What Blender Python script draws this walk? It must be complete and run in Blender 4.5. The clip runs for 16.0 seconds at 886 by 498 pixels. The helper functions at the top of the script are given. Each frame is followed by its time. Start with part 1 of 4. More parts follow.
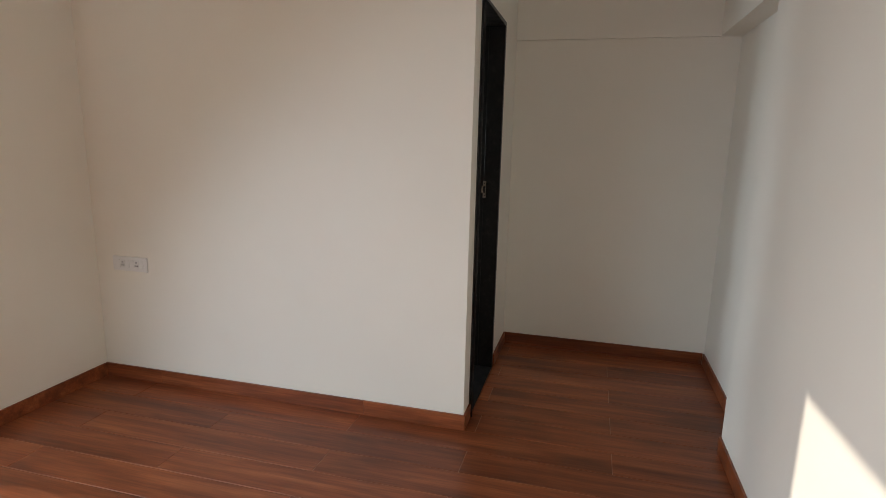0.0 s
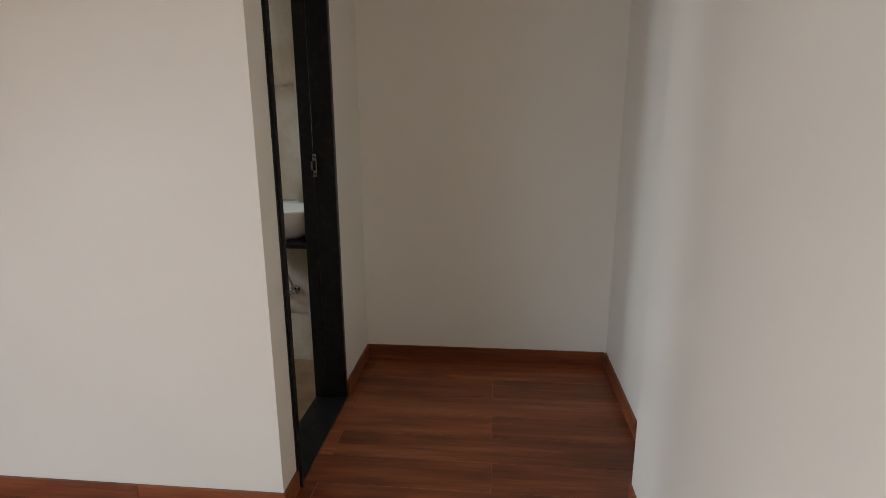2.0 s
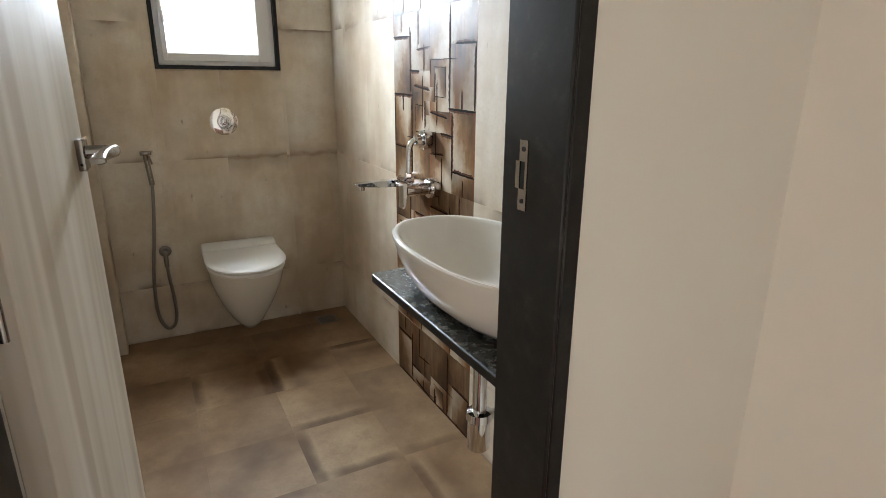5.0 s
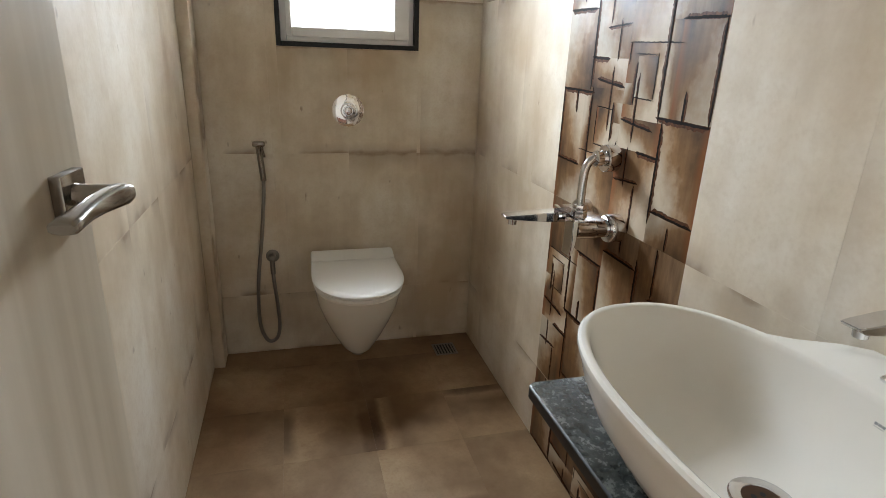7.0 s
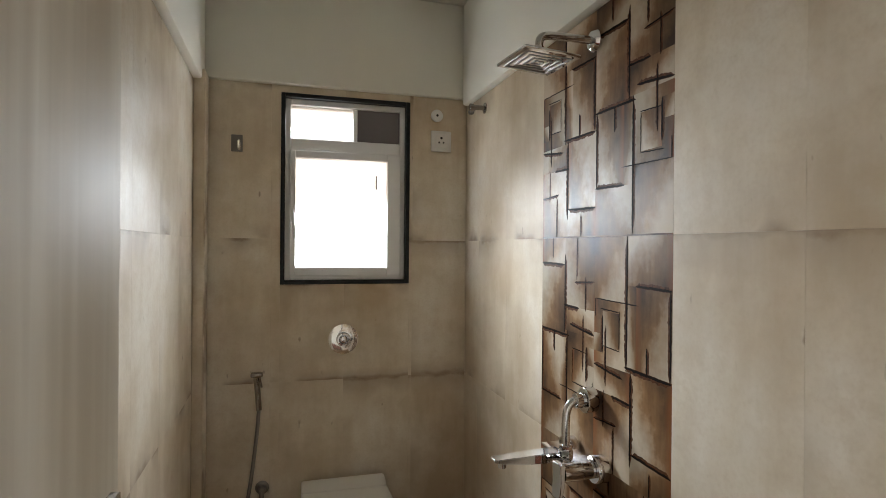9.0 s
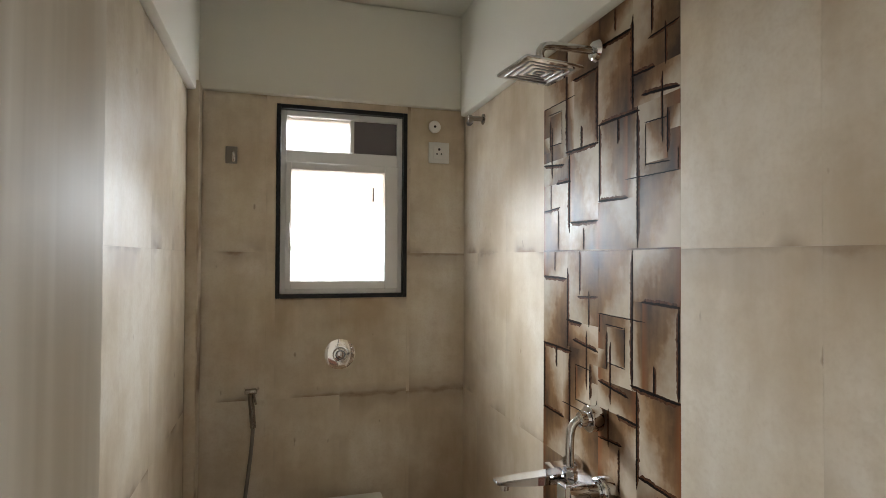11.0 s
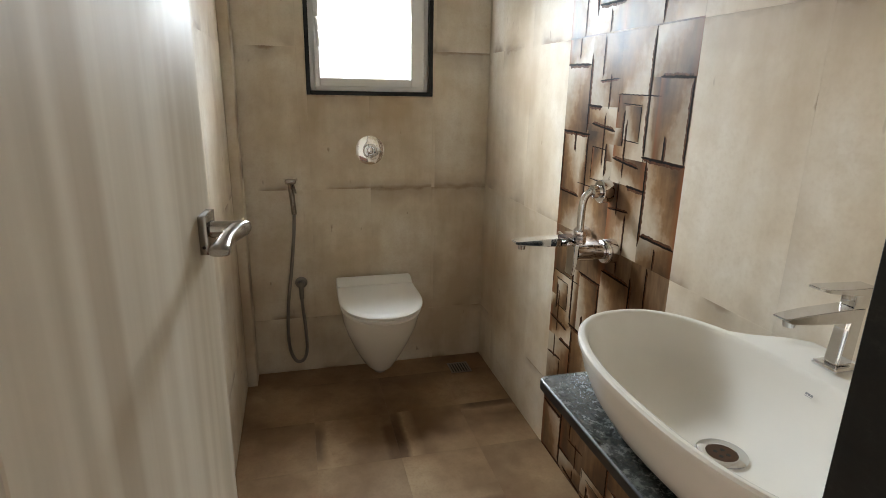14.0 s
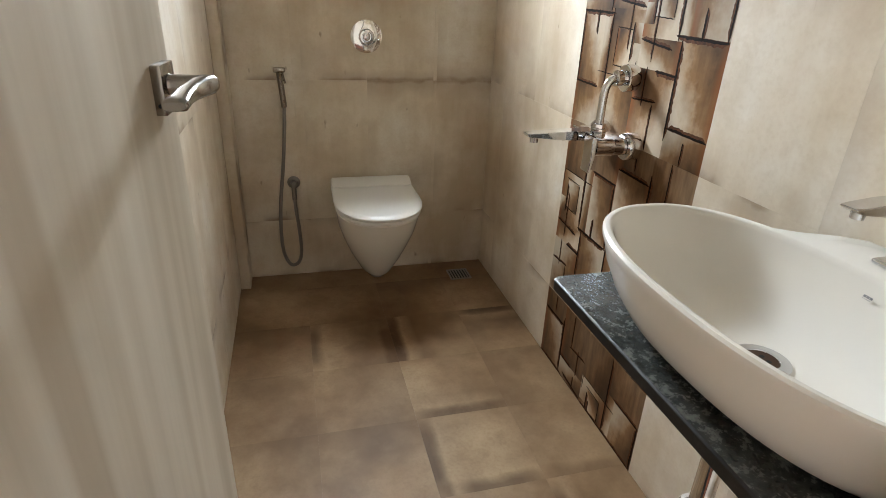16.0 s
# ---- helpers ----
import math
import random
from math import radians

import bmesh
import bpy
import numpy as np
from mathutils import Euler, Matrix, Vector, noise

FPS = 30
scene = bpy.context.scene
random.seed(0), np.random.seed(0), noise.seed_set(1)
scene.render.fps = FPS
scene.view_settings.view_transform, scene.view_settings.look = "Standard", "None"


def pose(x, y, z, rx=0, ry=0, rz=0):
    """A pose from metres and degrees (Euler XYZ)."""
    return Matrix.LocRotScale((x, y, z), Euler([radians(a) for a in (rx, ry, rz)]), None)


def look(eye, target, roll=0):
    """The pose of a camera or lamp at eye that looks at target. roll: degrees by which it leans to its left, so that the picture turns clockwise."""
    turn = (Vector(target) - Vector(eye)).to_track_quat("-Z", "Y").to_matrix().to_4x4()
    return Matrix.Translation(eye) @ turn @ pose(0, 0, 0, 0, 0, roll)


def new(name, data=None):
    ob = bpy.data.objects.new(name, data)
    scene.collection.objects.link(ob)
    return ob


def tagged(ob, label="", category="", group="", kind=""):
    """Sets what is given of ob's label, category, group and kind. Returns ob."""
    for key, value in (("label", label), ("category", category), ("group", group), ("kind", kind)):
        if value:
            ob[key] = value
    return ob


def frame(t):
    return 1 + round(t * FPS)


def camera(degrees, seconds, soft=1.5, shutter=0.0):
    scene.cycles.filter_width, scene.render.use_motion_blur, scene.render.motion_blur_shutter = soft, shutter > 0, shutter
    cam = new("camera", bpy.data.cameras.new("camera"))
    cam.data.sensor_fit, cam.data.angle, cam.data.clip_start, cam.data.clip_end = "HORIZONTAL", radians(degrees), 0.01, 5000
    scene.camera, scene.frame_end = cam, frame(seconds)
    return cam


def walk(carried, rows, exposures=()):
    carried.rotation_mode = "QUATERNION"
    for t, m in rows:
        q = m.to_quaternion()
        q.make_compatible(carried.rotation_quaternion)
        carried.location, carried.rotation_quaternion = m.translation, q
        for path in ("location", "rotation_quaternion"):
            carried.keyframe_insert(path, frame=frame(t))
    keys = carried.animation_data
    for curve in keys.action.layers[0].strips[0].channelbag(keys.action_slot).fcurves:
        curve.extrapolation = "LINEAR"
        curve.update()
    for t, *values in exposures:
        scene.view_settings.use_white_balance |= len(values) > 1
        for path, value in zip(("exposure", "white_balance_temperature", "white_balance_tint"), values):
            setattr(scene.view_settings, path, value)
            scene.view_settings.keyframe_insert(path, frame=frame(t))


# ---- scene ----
cam = camera(76.9, 16.0, soft=0.6)
PATH = [
    (0, (0.518, -2.425, 1.383), (0.019, -0.528, 0.991), 1.3),
    (0.5, (0.532, -2.413, 1.383), (0.18, -0.485, 0.987), 0.7),
    (1, (0.578, -2.282, 1.362), (0.359, -0.343, 0.925), -0.7),
    (1.5, (0.663, -1.965, 1.324), (0.487, -0.021, 0.889), -0.5),
    (2, (0.69, -1.561, 1.315), (0.503, 0.372, 0.836), -0.2),
    (2.5, (0.809, -1.168, 1.266), (0.603, 0.768, 0.807), -1.7),
    (3, (0.862, -0.741, 1.235), (0.596, 1.192, 0.795), -2.4),
    (3.5, (0.816, -0.311, 1.228), (0.343, 1.577, 0.765), -0.6),
    (4, (0.766, 0.053, 1.244), (-0.154, 1.756, 0.742), -2.0),
    (4.5, (0.7, 0.251, 1.242), (-0.717, 1.55, 0.691), -0.9),
    (5, (0.542, 0.308, 1.219), (-1.148, 1.205, 0.639), 0.4),
    (5.2, (0.446, 0.319, 1.209), (-1.308, 1.078, 0.617), 1.2),
    (7.3, (-0.046, 0.434, 1.253), (-1.888, 0.905, 0.634), 1.6),
    (7.5, (-0.058, 0.432, 1.273), (-1.919, 0.907, 0.717), 1.2),
    (8, (-0.065, 0.433, 1.319), (-1.955, 0.912, 0.874), 0.3),
    (8.5, (-0.019, 0.437, 1.379), (-1.943, 0.942, 1.167), 0.3),
    (9, (0.074, 0.401, 1.412), (-1.848, 0.954, 1.409), 0.5),
    (9.2, (0.113, 0.39, 1.416), (-1.804, 0.956, 1.485), 0.7),
    (11.3, (0.03, 0.404, 1.426), (-1.889, 0.97, 1.439), 0.1),
    (11.5, (0.054, 0.401, 1.439), (-1.866, 0.959, 1.386), 0.3),
    (12, (0.11, 0.369, 1.411), (-1.805, 0.923, 1.247), 0.6),
    (12.5, (0.145, 0.357, 1.389), (-1.768, 0.888, 1.153), 0.6),
    (13, (0.17, 0.349, 1.361), (-1.738, 0.852, 1.037), 0.7),
    (13.5, (0.189, 0.342, 1.324), (-1.7, 0.834, 0.886), 0.9),
    (14, (0.173, 0.335, 1.287), (-1.686, 0.828, 0.738), 1.1),
    (14.5, (0.105, 0.343, 1.246), (-1.71, 0.875, 0.593), 1.3),
    (15, (0.027, 0.371, 1.216), (-1.737, 0.933, 0.459), 2.4),
    (15.5, (-0.026, 0.388, 1.206), (-1.767, 0.938, 0.391), 2.4),
    (16, (0.067, 0.35, 1.2), (-1.683, 0.833, 0.362), 2.4),
]
walk(cam, [(t, look(eye, target, roll)) for t, eye, target, roll in PATH],
     exposures=[(0, -0.6, 6660, 13), (1.0, -0.68, 6760, 14), (1.5, -0.76, 6760, 14), (2.0, -0.64, 6700, 14), (2.5, -0.18, 6700, 15), (3.0, 0.22, 6720, 15), (3.5, 0.5, 6650, 15), (4.0, 0.76, 6500, 12), (5.0, 0.6, 6700, 14), (7.3, 0.46, 6920, 15), (8.5, 0.08, 7100, 14), (9.2, 0.04, 7160, 16), (11.3, 0.08, 7180, 16), (12.5, 0.2, 7180, 15), (13.5, 0.36, 7150, 14), (16, 0.76, 6960, 15)])

# world, sun and window light
SUN = Vector((1.0, 0.0976, -0.3943)).normalized()
world = bpy.data.worlds.new("sky")
scene.world = world
world.use_nodes = True
wn = world.node_tree.nodes
sky = wn.new("ShaderNodeTexSky")
sky.sky_type = "NISHITA"
sky.sun_disc = False
sky.sun_elevation = math.asin(-SUN.z)
sky.sun_rotation = math.atan2(-SUN.x, -SUN.y)
world.node_tree.links.new(sky.outputs[0], wn["Background"].inputs[0])
wn["Background"].inputs[1].default_value = 0.06


def lamp(name, kind, m, energy, colour=(1, 1, 1), size=(1, 1)):
    data = bpy.data.lights.new(name, kind)
    data.energy, data.color = energy, colour
    if kind == "AREA":
        data.shape, data.size, data.size_y = "RECTANGLE", size[0], size[1]
    ob = new(name, data)
    ob.matrix_world = m
    return ob


sun = lamp("sun", "SUN", look(-SUN * 30, (0, 0, 0)), 5.0, (1.0, 0.93, 0.82))
sun.data.angle = radians(0.6)
balcony_light = lamp("balcony_skylight", "AREA", look((-2.33, -3.05, 1.05), (0, -3.05, -1.0)), 152, (0.68, 0.84, 1.0), (2.6, 1.9))
balcony_light.data.spread = radians(160)
pane = lamp("bathroom_skylight", "AREA", look((-2.352, 0.643, 1.556), (0, 0.82, 0.3)), 15.8, (0.715, 0.87, 1.0), (0.38, 0.42))
pane.data.spread = radians(92)
lamp("transom_skylight", "AREA", look((-2.352, 0.553, 1.935), (0, 0.553, 1.3)), 1.8, (0.715, 0.87, 1.0), (0.25, 0.11))


# ---- materials ----
def material(name, base=(0.8, 0.8, 0.8), rough=0.5, metal=0.0):
    m = bpy.data.materials.new(name)
    m.use_nodes = True
    b = m.node_tree.nodes["Principled BSDF"]
    b.inputs["Base Color"].default_value = (*base, 1)
    b.inputs["Roughness"].default_value = rough
    b.inputs["Metallic"].default_value = metal
    return m


class Graph:
    """Short hand for the nodes of one material."""

    def __init__(self, m):
        self.t = m.node_tree
        self.b = self.t.nodes["Principled BSDF"]

    def put(self, kind, **inputs):
        nd = self.t.nodes.new(kind)
        for k, v in inputs.items():
            self.feed(nd, k, v)
        return nd

    def feed(self, nd, k, v):
        sock = nd.inputs[int(k[1:])] if k[0] == "i" and k[1:].isdigit() else nd.inputs[k]
        if isinstance(v, bpy.types.NodeSocket):
            self.t.links.new(v, sock)
        else:
            sock.default_value = v

    def coords(self, kind, scale=(1, 1, 1), shift=None):
        tc = self.put("ShaderNodeTexCoord")
        mp = self.put("ShaderNodeMapping", Vector=tc.outputs[kind], Scale=scale)
        if shift is not None:
            self.feed(mp, "Location", shift)
        return mp.outputs[0]

    def world(self, scale=(1, 1, 1)):
        g = self.put("ShaderNodeNewGeometry")
        return self.put("ShaderNodeMapping", Vector=g.outputs["Position"], Scale=scale).outputs[0]

    def random(self):
        return self.put("ShaderNodeObjectInfo").outputs["Random"]

    def own(self, name):
        """A number that the object carries."""
        nd = self.put("ShaderNodeAttribute")
        nd.attribute_type, nd.attribute_name = "OBJECT", name
        return nd.outputs["Fac"]

    def noise(self, vec, scale, detail=4.0, rough=0.55, w=None):
        nd = self.put("ShaderNodeTexNoise", Vector=vec, Scale=scale, Detail=detail, Roughness=rough)
        if w is not None:
            nd.noise_dimensions = "4D"
            self.feed(nd, "W", w)
        return nd.outputs["Fac"]

    def math(self, op, a, b=0.0, clamp=False):
        nd = self.put("ShaderNodeMath", i0=a, i1=b)
        nd.operation, nd.use_clamp = op, clamp
        return nd.outputs[0]

    def span(self, v, a, b, c=0.0, d=1.0):
        nd = self.put("ShaderNodeMapRange", i0=v, i1=a, i2=b, i3=c, i4=d)
        return nd.outputs[0]

    def ramp(self, fac, *stops):
        nd = self.put("ShaderNodeValToRGB", Fac=fac)
        e = nd.color_ramp.elements
        while len(e) < len(stops):
            e.new(0.5)
        for el, (p, c) in zip(e, stops):
            el.position, el.color = p, (*c, 1)
        return nd.outputs[0]

    def mix(self, fac, a, b, how="MIX"):
        nd = self.put("ShaderNodeMix")
        nd.data_type, nd.blend_type = "RGBA", how
        self.feed(nd, "i0", fac)
        self.feed(nd, "i6", a if isinstance(a, bpy.types.NodeSocket) else (*a, 1))
        self.feed(nd, "i7", b if isinstance(b, bpy.types.NodeSocket) else (*b, 1))
        return nd.outputs[2]

    def bump(self, height, strength, distance=0.002):
        nd = self.put("ShaderNodeBump", Height=height, Strength=strength, Distance=distance)
        self.feed(self.b, "Normal", nd.outputs[0])

    def base(self, v):
        self.feed(self.b, "Base Color", v)

    def rough(self, v):
        self.feed(self.b, "Roughness", v)


# wall paint: cream emulsion with faint roller mottling
PAINT = material("cream_wall_paint", rough=0.5)
g = Graph(PAINT)
p = g.world()
g.base(g.ramp(g.noise(p, 1.3, 3), (0.3, (0.82, 0.782, 0.69)), (0.7, (0.855, 0.817, 0.725))))
g.rough(g.span(g.noise(p, 2.5, 3), 0.3, 0.7, 0.42, 0.58))
g.bump(g.noise(p, 160, 3), 0.12, 0.001)

# ceiling paint
WHITE = material("white_ceiling_paint", (0.77, 0.745, 0.665), 0.7)
g = Graph(WHITE)
g.bump(g.noise(g.world(), 120, 3), 0.1, 0.001)

# wood-look floor planks and skirting
WOODTILE = material("wood_look_floor_tile")
g = Graph(WOODTILE)
rnd = g.random()
p = g.world((1, 1, 1))
off = g.math("MULTIPLY", rnd, 40.0)
grain = g.noise(g.world((1.3, 17, 17)), 1.0, 6, 0.6, off)
fine = g.noise(g.world((5, 120, 120)), 1.0, 3, 0.5, off)
big = g.noise(g.world((1.6, 6, 6)), 1.2, 3, 0.5, off)
c = g.ramp(grain, (0.27, (0.110, 0.026, 0.010)), (0.5, (0.262, 0.071, 0.025)), (0.73, (0.43, 0.138, 0.052)))
c = g.mix(g.span(big, 0.54, 0.72, 0, 0.65), c, (0.080, 0.022, 0.009))
c = g.mix(g.span(fine, 0.38, 0.62, 0.3, 0.0), c, (0.055, 0.016, 0.008))
hs = g.put("ShaderNodeHueSaturation", Color=c, Value=g.span(rnd, 0, 1, 0.76, 1.2))
g.base(hs.outputs[0])
g.rough(g.span(grain, 0.3, 0.7, 0.28, 0.40))
g.b.inputs["Specular IOR Level"].default_value = 0.36
g.bump(fine, 0.08, 0.0006)

GROUT = material("brown_grout", (0.34, 0.20, 0.135), 0.8)
FGROUT = material("brown_floor_grout", (0.31, 0.215, 0.14), 0.8)
BGROUT = material("beige_grout", (0.66, 0.575, 0.47), 0.8)


def concrete_tile(name, light, mid, dark, smudge, rough_lo, rough_hi, streak, bars, gloss):
    """Stone-look printed tile: soft clouds, long streaks, board-mark smudges along some edges."""
    m = material(name)
    g = Graph(m)
    rnd = g.random()
    shade = tuple(0.45 * q + 0.55 * w for q, w in zip(dark, smudge))
    off = g.math("MULTIPLY", rnd, 60.0)
    o = g.coords("Object")
    cloud = g.noise(g.world(), 4.1, 5, 0.55)
    long = g.noise(g.world(streak), 1.0, 4, 0.6)
    speck = g.noise(o, 110, 3, 0.6, off)
    drift = g.noise(g.world(), 2.2, 4, 0.5)
    v = g.math("ADD", g.math("MULTIPLY", drift, 0.58), g.math("MULTIPLY", cloud, 0.22))
    v = g.math("ADD", v, g.math("MULTIPLY", long, 0.20))
    c = g.ramp(v, (0.38, dark), (0.5, mid), (0.62, light))
    sep = g.put("ShaderNodeSeparateXYZ", Vector=g.coords("Generated"))
    a, bb = sep.outputs[0], sep.outputs[1]
    r2 = g.math("FRACT", g.math("MULTIPLY", rnd, 17.3))
    # distance to the tile's edges, with a wavering outline
    wob = g.span(g.noise(o, 12, 4, 0.6, off), 0.3, 0.7, -0.5, 0.5)
    run = g.span(g.noise(o, 5.0, 2, 0.5, off), 0.50, 0.62, 0, 1)
    if bars:
        # each edge may carry a dark bar with a pale band behind it, and a broad brown shade
        for key, d, along in (("x0", a, bb), ("x1", g.math("SUBTRACT", 1.0, a), bb), ("y0", bb, a), ("y1", g.math("SUBTRACT", 1.0, bb), a)):
            ends = g.math("MULTIPLY", g.span(along, 0.02, 0.22, 0, 1), g.span(along, 0.78, 0.98, 1, 0))
            w1 = g.math("ADD", d, g.math("MULTIPLY", wob, 0.035))
            wide = g.math("MULTIPLY", g.span(g.math("ADD", d, g.math("MULTIPLY", wob, 0.20)), 0.05, 0.62, 0.9, 0), g.span(along, -0.1, 0.35, 0.45, 1))
            c = g.mix(g.math("MULTIPLY", wide, g.own("shade_" + key), True), c, shade)
            pale = g.math("MULTIPLY", g.span(w1, 0.09, 0.16, 0, 1), g.span(w1, 0.17, 0.32, 1, 0))
            c = g.mix(g.math("MULTIPLY", g.math("MULTIPLY", pale, g.own("bar_" + key)), 0.7, True), c, light)
            core = g.math("MULTIPLY", g.span(w1, 0.05, 0.15, 0.85, 0), ends)
            c = g.mix(g.math("MULTIPLY", core, g.own("bar_" + key), True), c, smudge)
        edge = g.span(g.math("ADD", a, g.math("MULTIPLY", wob, 0.03)), 0.0, 0.05, 0.35, 0)
        c = g.mix(g.math("MULTIPLY", edge, run), c, smudge)
    else:
        w1 = g.math("ADD", g.math("SUBTRACT", 1.0, bb), g.math("MULTIPLY", wob, 0.035))
        w2 = g.math("ADD", bb, g.math("MULTIPLY", wob, 0.03))
        top_line = g.math("MAXIMUM", run, g.math("MULTIPLY", g.own("line_top"), g.span(g.noise(o, 7.0, 2, 0.5, off), 0.36, 0.5, 0.45, 1)))
        low_line = g.math("MAXIMUM", run, g.own("line_bottom"))
        high = g.math("MULTIPLY", g.math("MAXIMUM", g.span(w1, 0.004, 0.042, 0.75, 0), g.span(w1, 0.0, 0.15, 0.5, 0)), top_line)
        low = g.math("MULTIPLY", g.math("MAXIMUM", g.span(w2, 0.006, 0.055, 0.75, 0), g.span(w2, 0.0, 0.11, 0.45, 0)), low_line)
        c = g.mix(g.math("MAXIMUM", high, low, True), c, smudge)
        side = g.span(g.math("ADD", a, g.math("MULTIPLY", wob, 0.05)), 0.0, 0.2, 0.22, 0)
        c = g.mix(g.math("MULTIPLY", side, g.span(g.noise(o, 3.5, 2, 0.5, g.math("ADD", off, 9.0)), 0.5, 0.62, 0, 1)), c, smudge)
        spots = g.span(g.noise(g.coords("Object", (30, 14, 30)), 1.0, 2, 0.5, off), 0.72, 0.78, 0, 0.65)
        c = g.mix(spots, c, smudge)
    c = g.mix(g.span(speck, 0.45, 0.7, 0.0, 0.2), c, dark)
    c = g.mix(g.span(g.noise(o, 15, 6, 0.68, off), 0.48, 0.74, 0.0, 0.38), c, dark)
    c = g.mix(g.span(g.noise(g.world(), 3.4, 4, 0.6), 0.46, 0.66, 0.0, 0.5 if bars else 0.32), c, dark)
    c = g.mix(g.span(g.noise(g.world(), 5.3, 5, 0.6), 0.52, 0.72, 0.0, 0.25), c, light)
    hs = g.put("ShaderNodeHueSaturation", Color=c, Value=g.span(r2, 0, 1, 0.993, 1.007))
    g.base(hs.outputs[0])
    g.rough(g.span(cloud, 0.3, 0.7, rough_lo, rough_hi))
    g.bump(speck, 0.05, 0.0006)
    g.b.inputs["Specular IOR Level"].default_value = gloss
    return m


WALLTILE = concrete_tile("beige_concrete_wall_tile", (0.81, 0.75, 0.66), (0.695, 0.60, 0.475), (0.52, 0.405, 0.28),
                         (0.205, 0.122, 0.070), 0.44, 0.52, (11, 11, 1.6), False, 0.18)
FLOORTILE = concrete_tile("taupe_bathroom_floor_tile", (0.425, 0.292, 0.172), (0.292, 0.182, 0.098), (0.160, 0.088, 0.042),
                          (0.055, 0.027, 0.013), 0.46, 0.56, (3, 3, 3), True, 0.2)

# decorative brown tile: smoky tan blocks with burnt edges
DARKGROUND = material("burnt_black_brown", (0.010, 0.005, 0.003), 0.7)
SCORCH = material("scorched_brown_edge", rough=0.55)
g = Graph(SCORCH)
g.base(g.ramp(g.noise(g.world(), 120, 3), (0.3, (0.042, 0.015, 0.006)), (0.7, (0.13, 0.045, 0.014))))
DARKGROUND.node_tree.nodes["Principled BSDF"].inputs["Specular IOR Level"].default_value = 0.08
g.b.inputs["Specular IOR Level"].default_value = 0.12
BLOCK = material("smoky_tan_block", rough=0.4)
g = Graph(BLOCK)
rnd = g.random()
off = g.math("MULTIPLY", rnd, 50.0)
o = g.coords("Object")
sep = g.put("ShaderNodeSeparateXYZ", Vector=g.coords("Generated"))
wob = g.span(g.noise(o, 14, 4, 0.6, off), 0.3, 0.7, -0.18, 0.18)
r2 = g.math("FRACT", g.math("MULTIPLY", rnd, 13.7))
r3 = g.math("FRACT", g.math("MULTIPLY", rnd, 29.3))
r4 = g.math("FRACT", g.math("MULTIPLY", rnd, 41.9))
ax = g.math("ABSOLUTE", g.math("SUBTRACT", sep.outputs[0], g.math("ROUND", r2)))
ay = g.math("ABSOLUTE", g.math("SUBTRACT", sep.outputs[1], g.math("ROUND", r3)))
corner = g.math("ADD", g.math("ADD", g.math("MULTIPLY", ax, 0.75), g.math("MULTIPLY", ay, 0.55)), wob)
grain = g.noise(g.coords("Object", (60, 9, 60)), 1.0, 4, 0.55, off)
c = g.ramp(grain, (0.3, (0.185, 0.092, 0.036)), (0.7, (0.30, 0.168, 0.078)))
deep = g.own("deep")
c = g.mix(g.math("MULTIPLY", g.span(corner, 0.60, 1.05, 0, 0.85), g.math("SUBTRACT", 1.0, deep)), c, (0.53, 0.45, 0.35))
c = g.mix(g.math("MULTIPLY", deep, g.span(grain, 0.3, 0.7, 0.85, 0.35)), c, (0.060, 0.030, 0.015))
c = g.mix(g.span(corner, 0.10, 0.72, 0.95, 0), c, (0.040, 0.019, 0.009))
rim = g.span(g.math("ADD", ax, g.math("MULTIPLY", wob, 0.25)), 0.0, 0.16, 0.8, 0)
c = g.mix(g.math("MULTIPLY", rim, g.math("GREATER_THAN", r4, 0.4)), c, (0.22, 0.075, 0.022))
hs = g.put("ShaderNodeHueSaturation", Color=c, Value=g.span(g.math("FRACT", g.math("MULTIPLY", rnd, 7.3)), 0, 1, 0.85, 1.15))
g.base(hs.outputs[0])
g.rough(g.span(grain, 0.3, 0.7, 0.39, 0.46))
g.b.inputs["Specular IOR Level"].default_value = 0.19

# granites
GRANITE = material("black_granite", rough=0.22)
g = Graph(GRANITE)
o = g.world()
g.base(g.ramp(g.noise(o, 26, 6, 0.75), (0.32, (0.004, 0.004, 0.004)), (0.55, (0.010, 0.0098, 0.0094)), (0.72, (0.030, 0.028, 0.026))))
g.rough(g.span(g.noise(o, 12, 3), 0.3, 0.7, 0.3, 0.45))
g.b.inputs["Specular IOR Level"].default_value = 0.35
COUNTER = material("grey_black_granite", rough=0.2)
g = Graph(COUNTER)
o = g.world()
big = g.noise(o, 44, 6, 0.75)
c = g.ramp(big, (0.36, (0.012, 0.014, 0.013)), (0.52, (0.036, 0.040, 0.037)), (0.68, (0.125, 0.132, 0.120)))
c = g.mix(g.span(g.noise(o, 120, 3, 0.7), 0.58, 0.75, 0, 0.35), c, (0.2, 0.22, 0.21))
g.base(c)
g.rough(g.span(big, 0.3, 0.7, 0.16, 0.34))

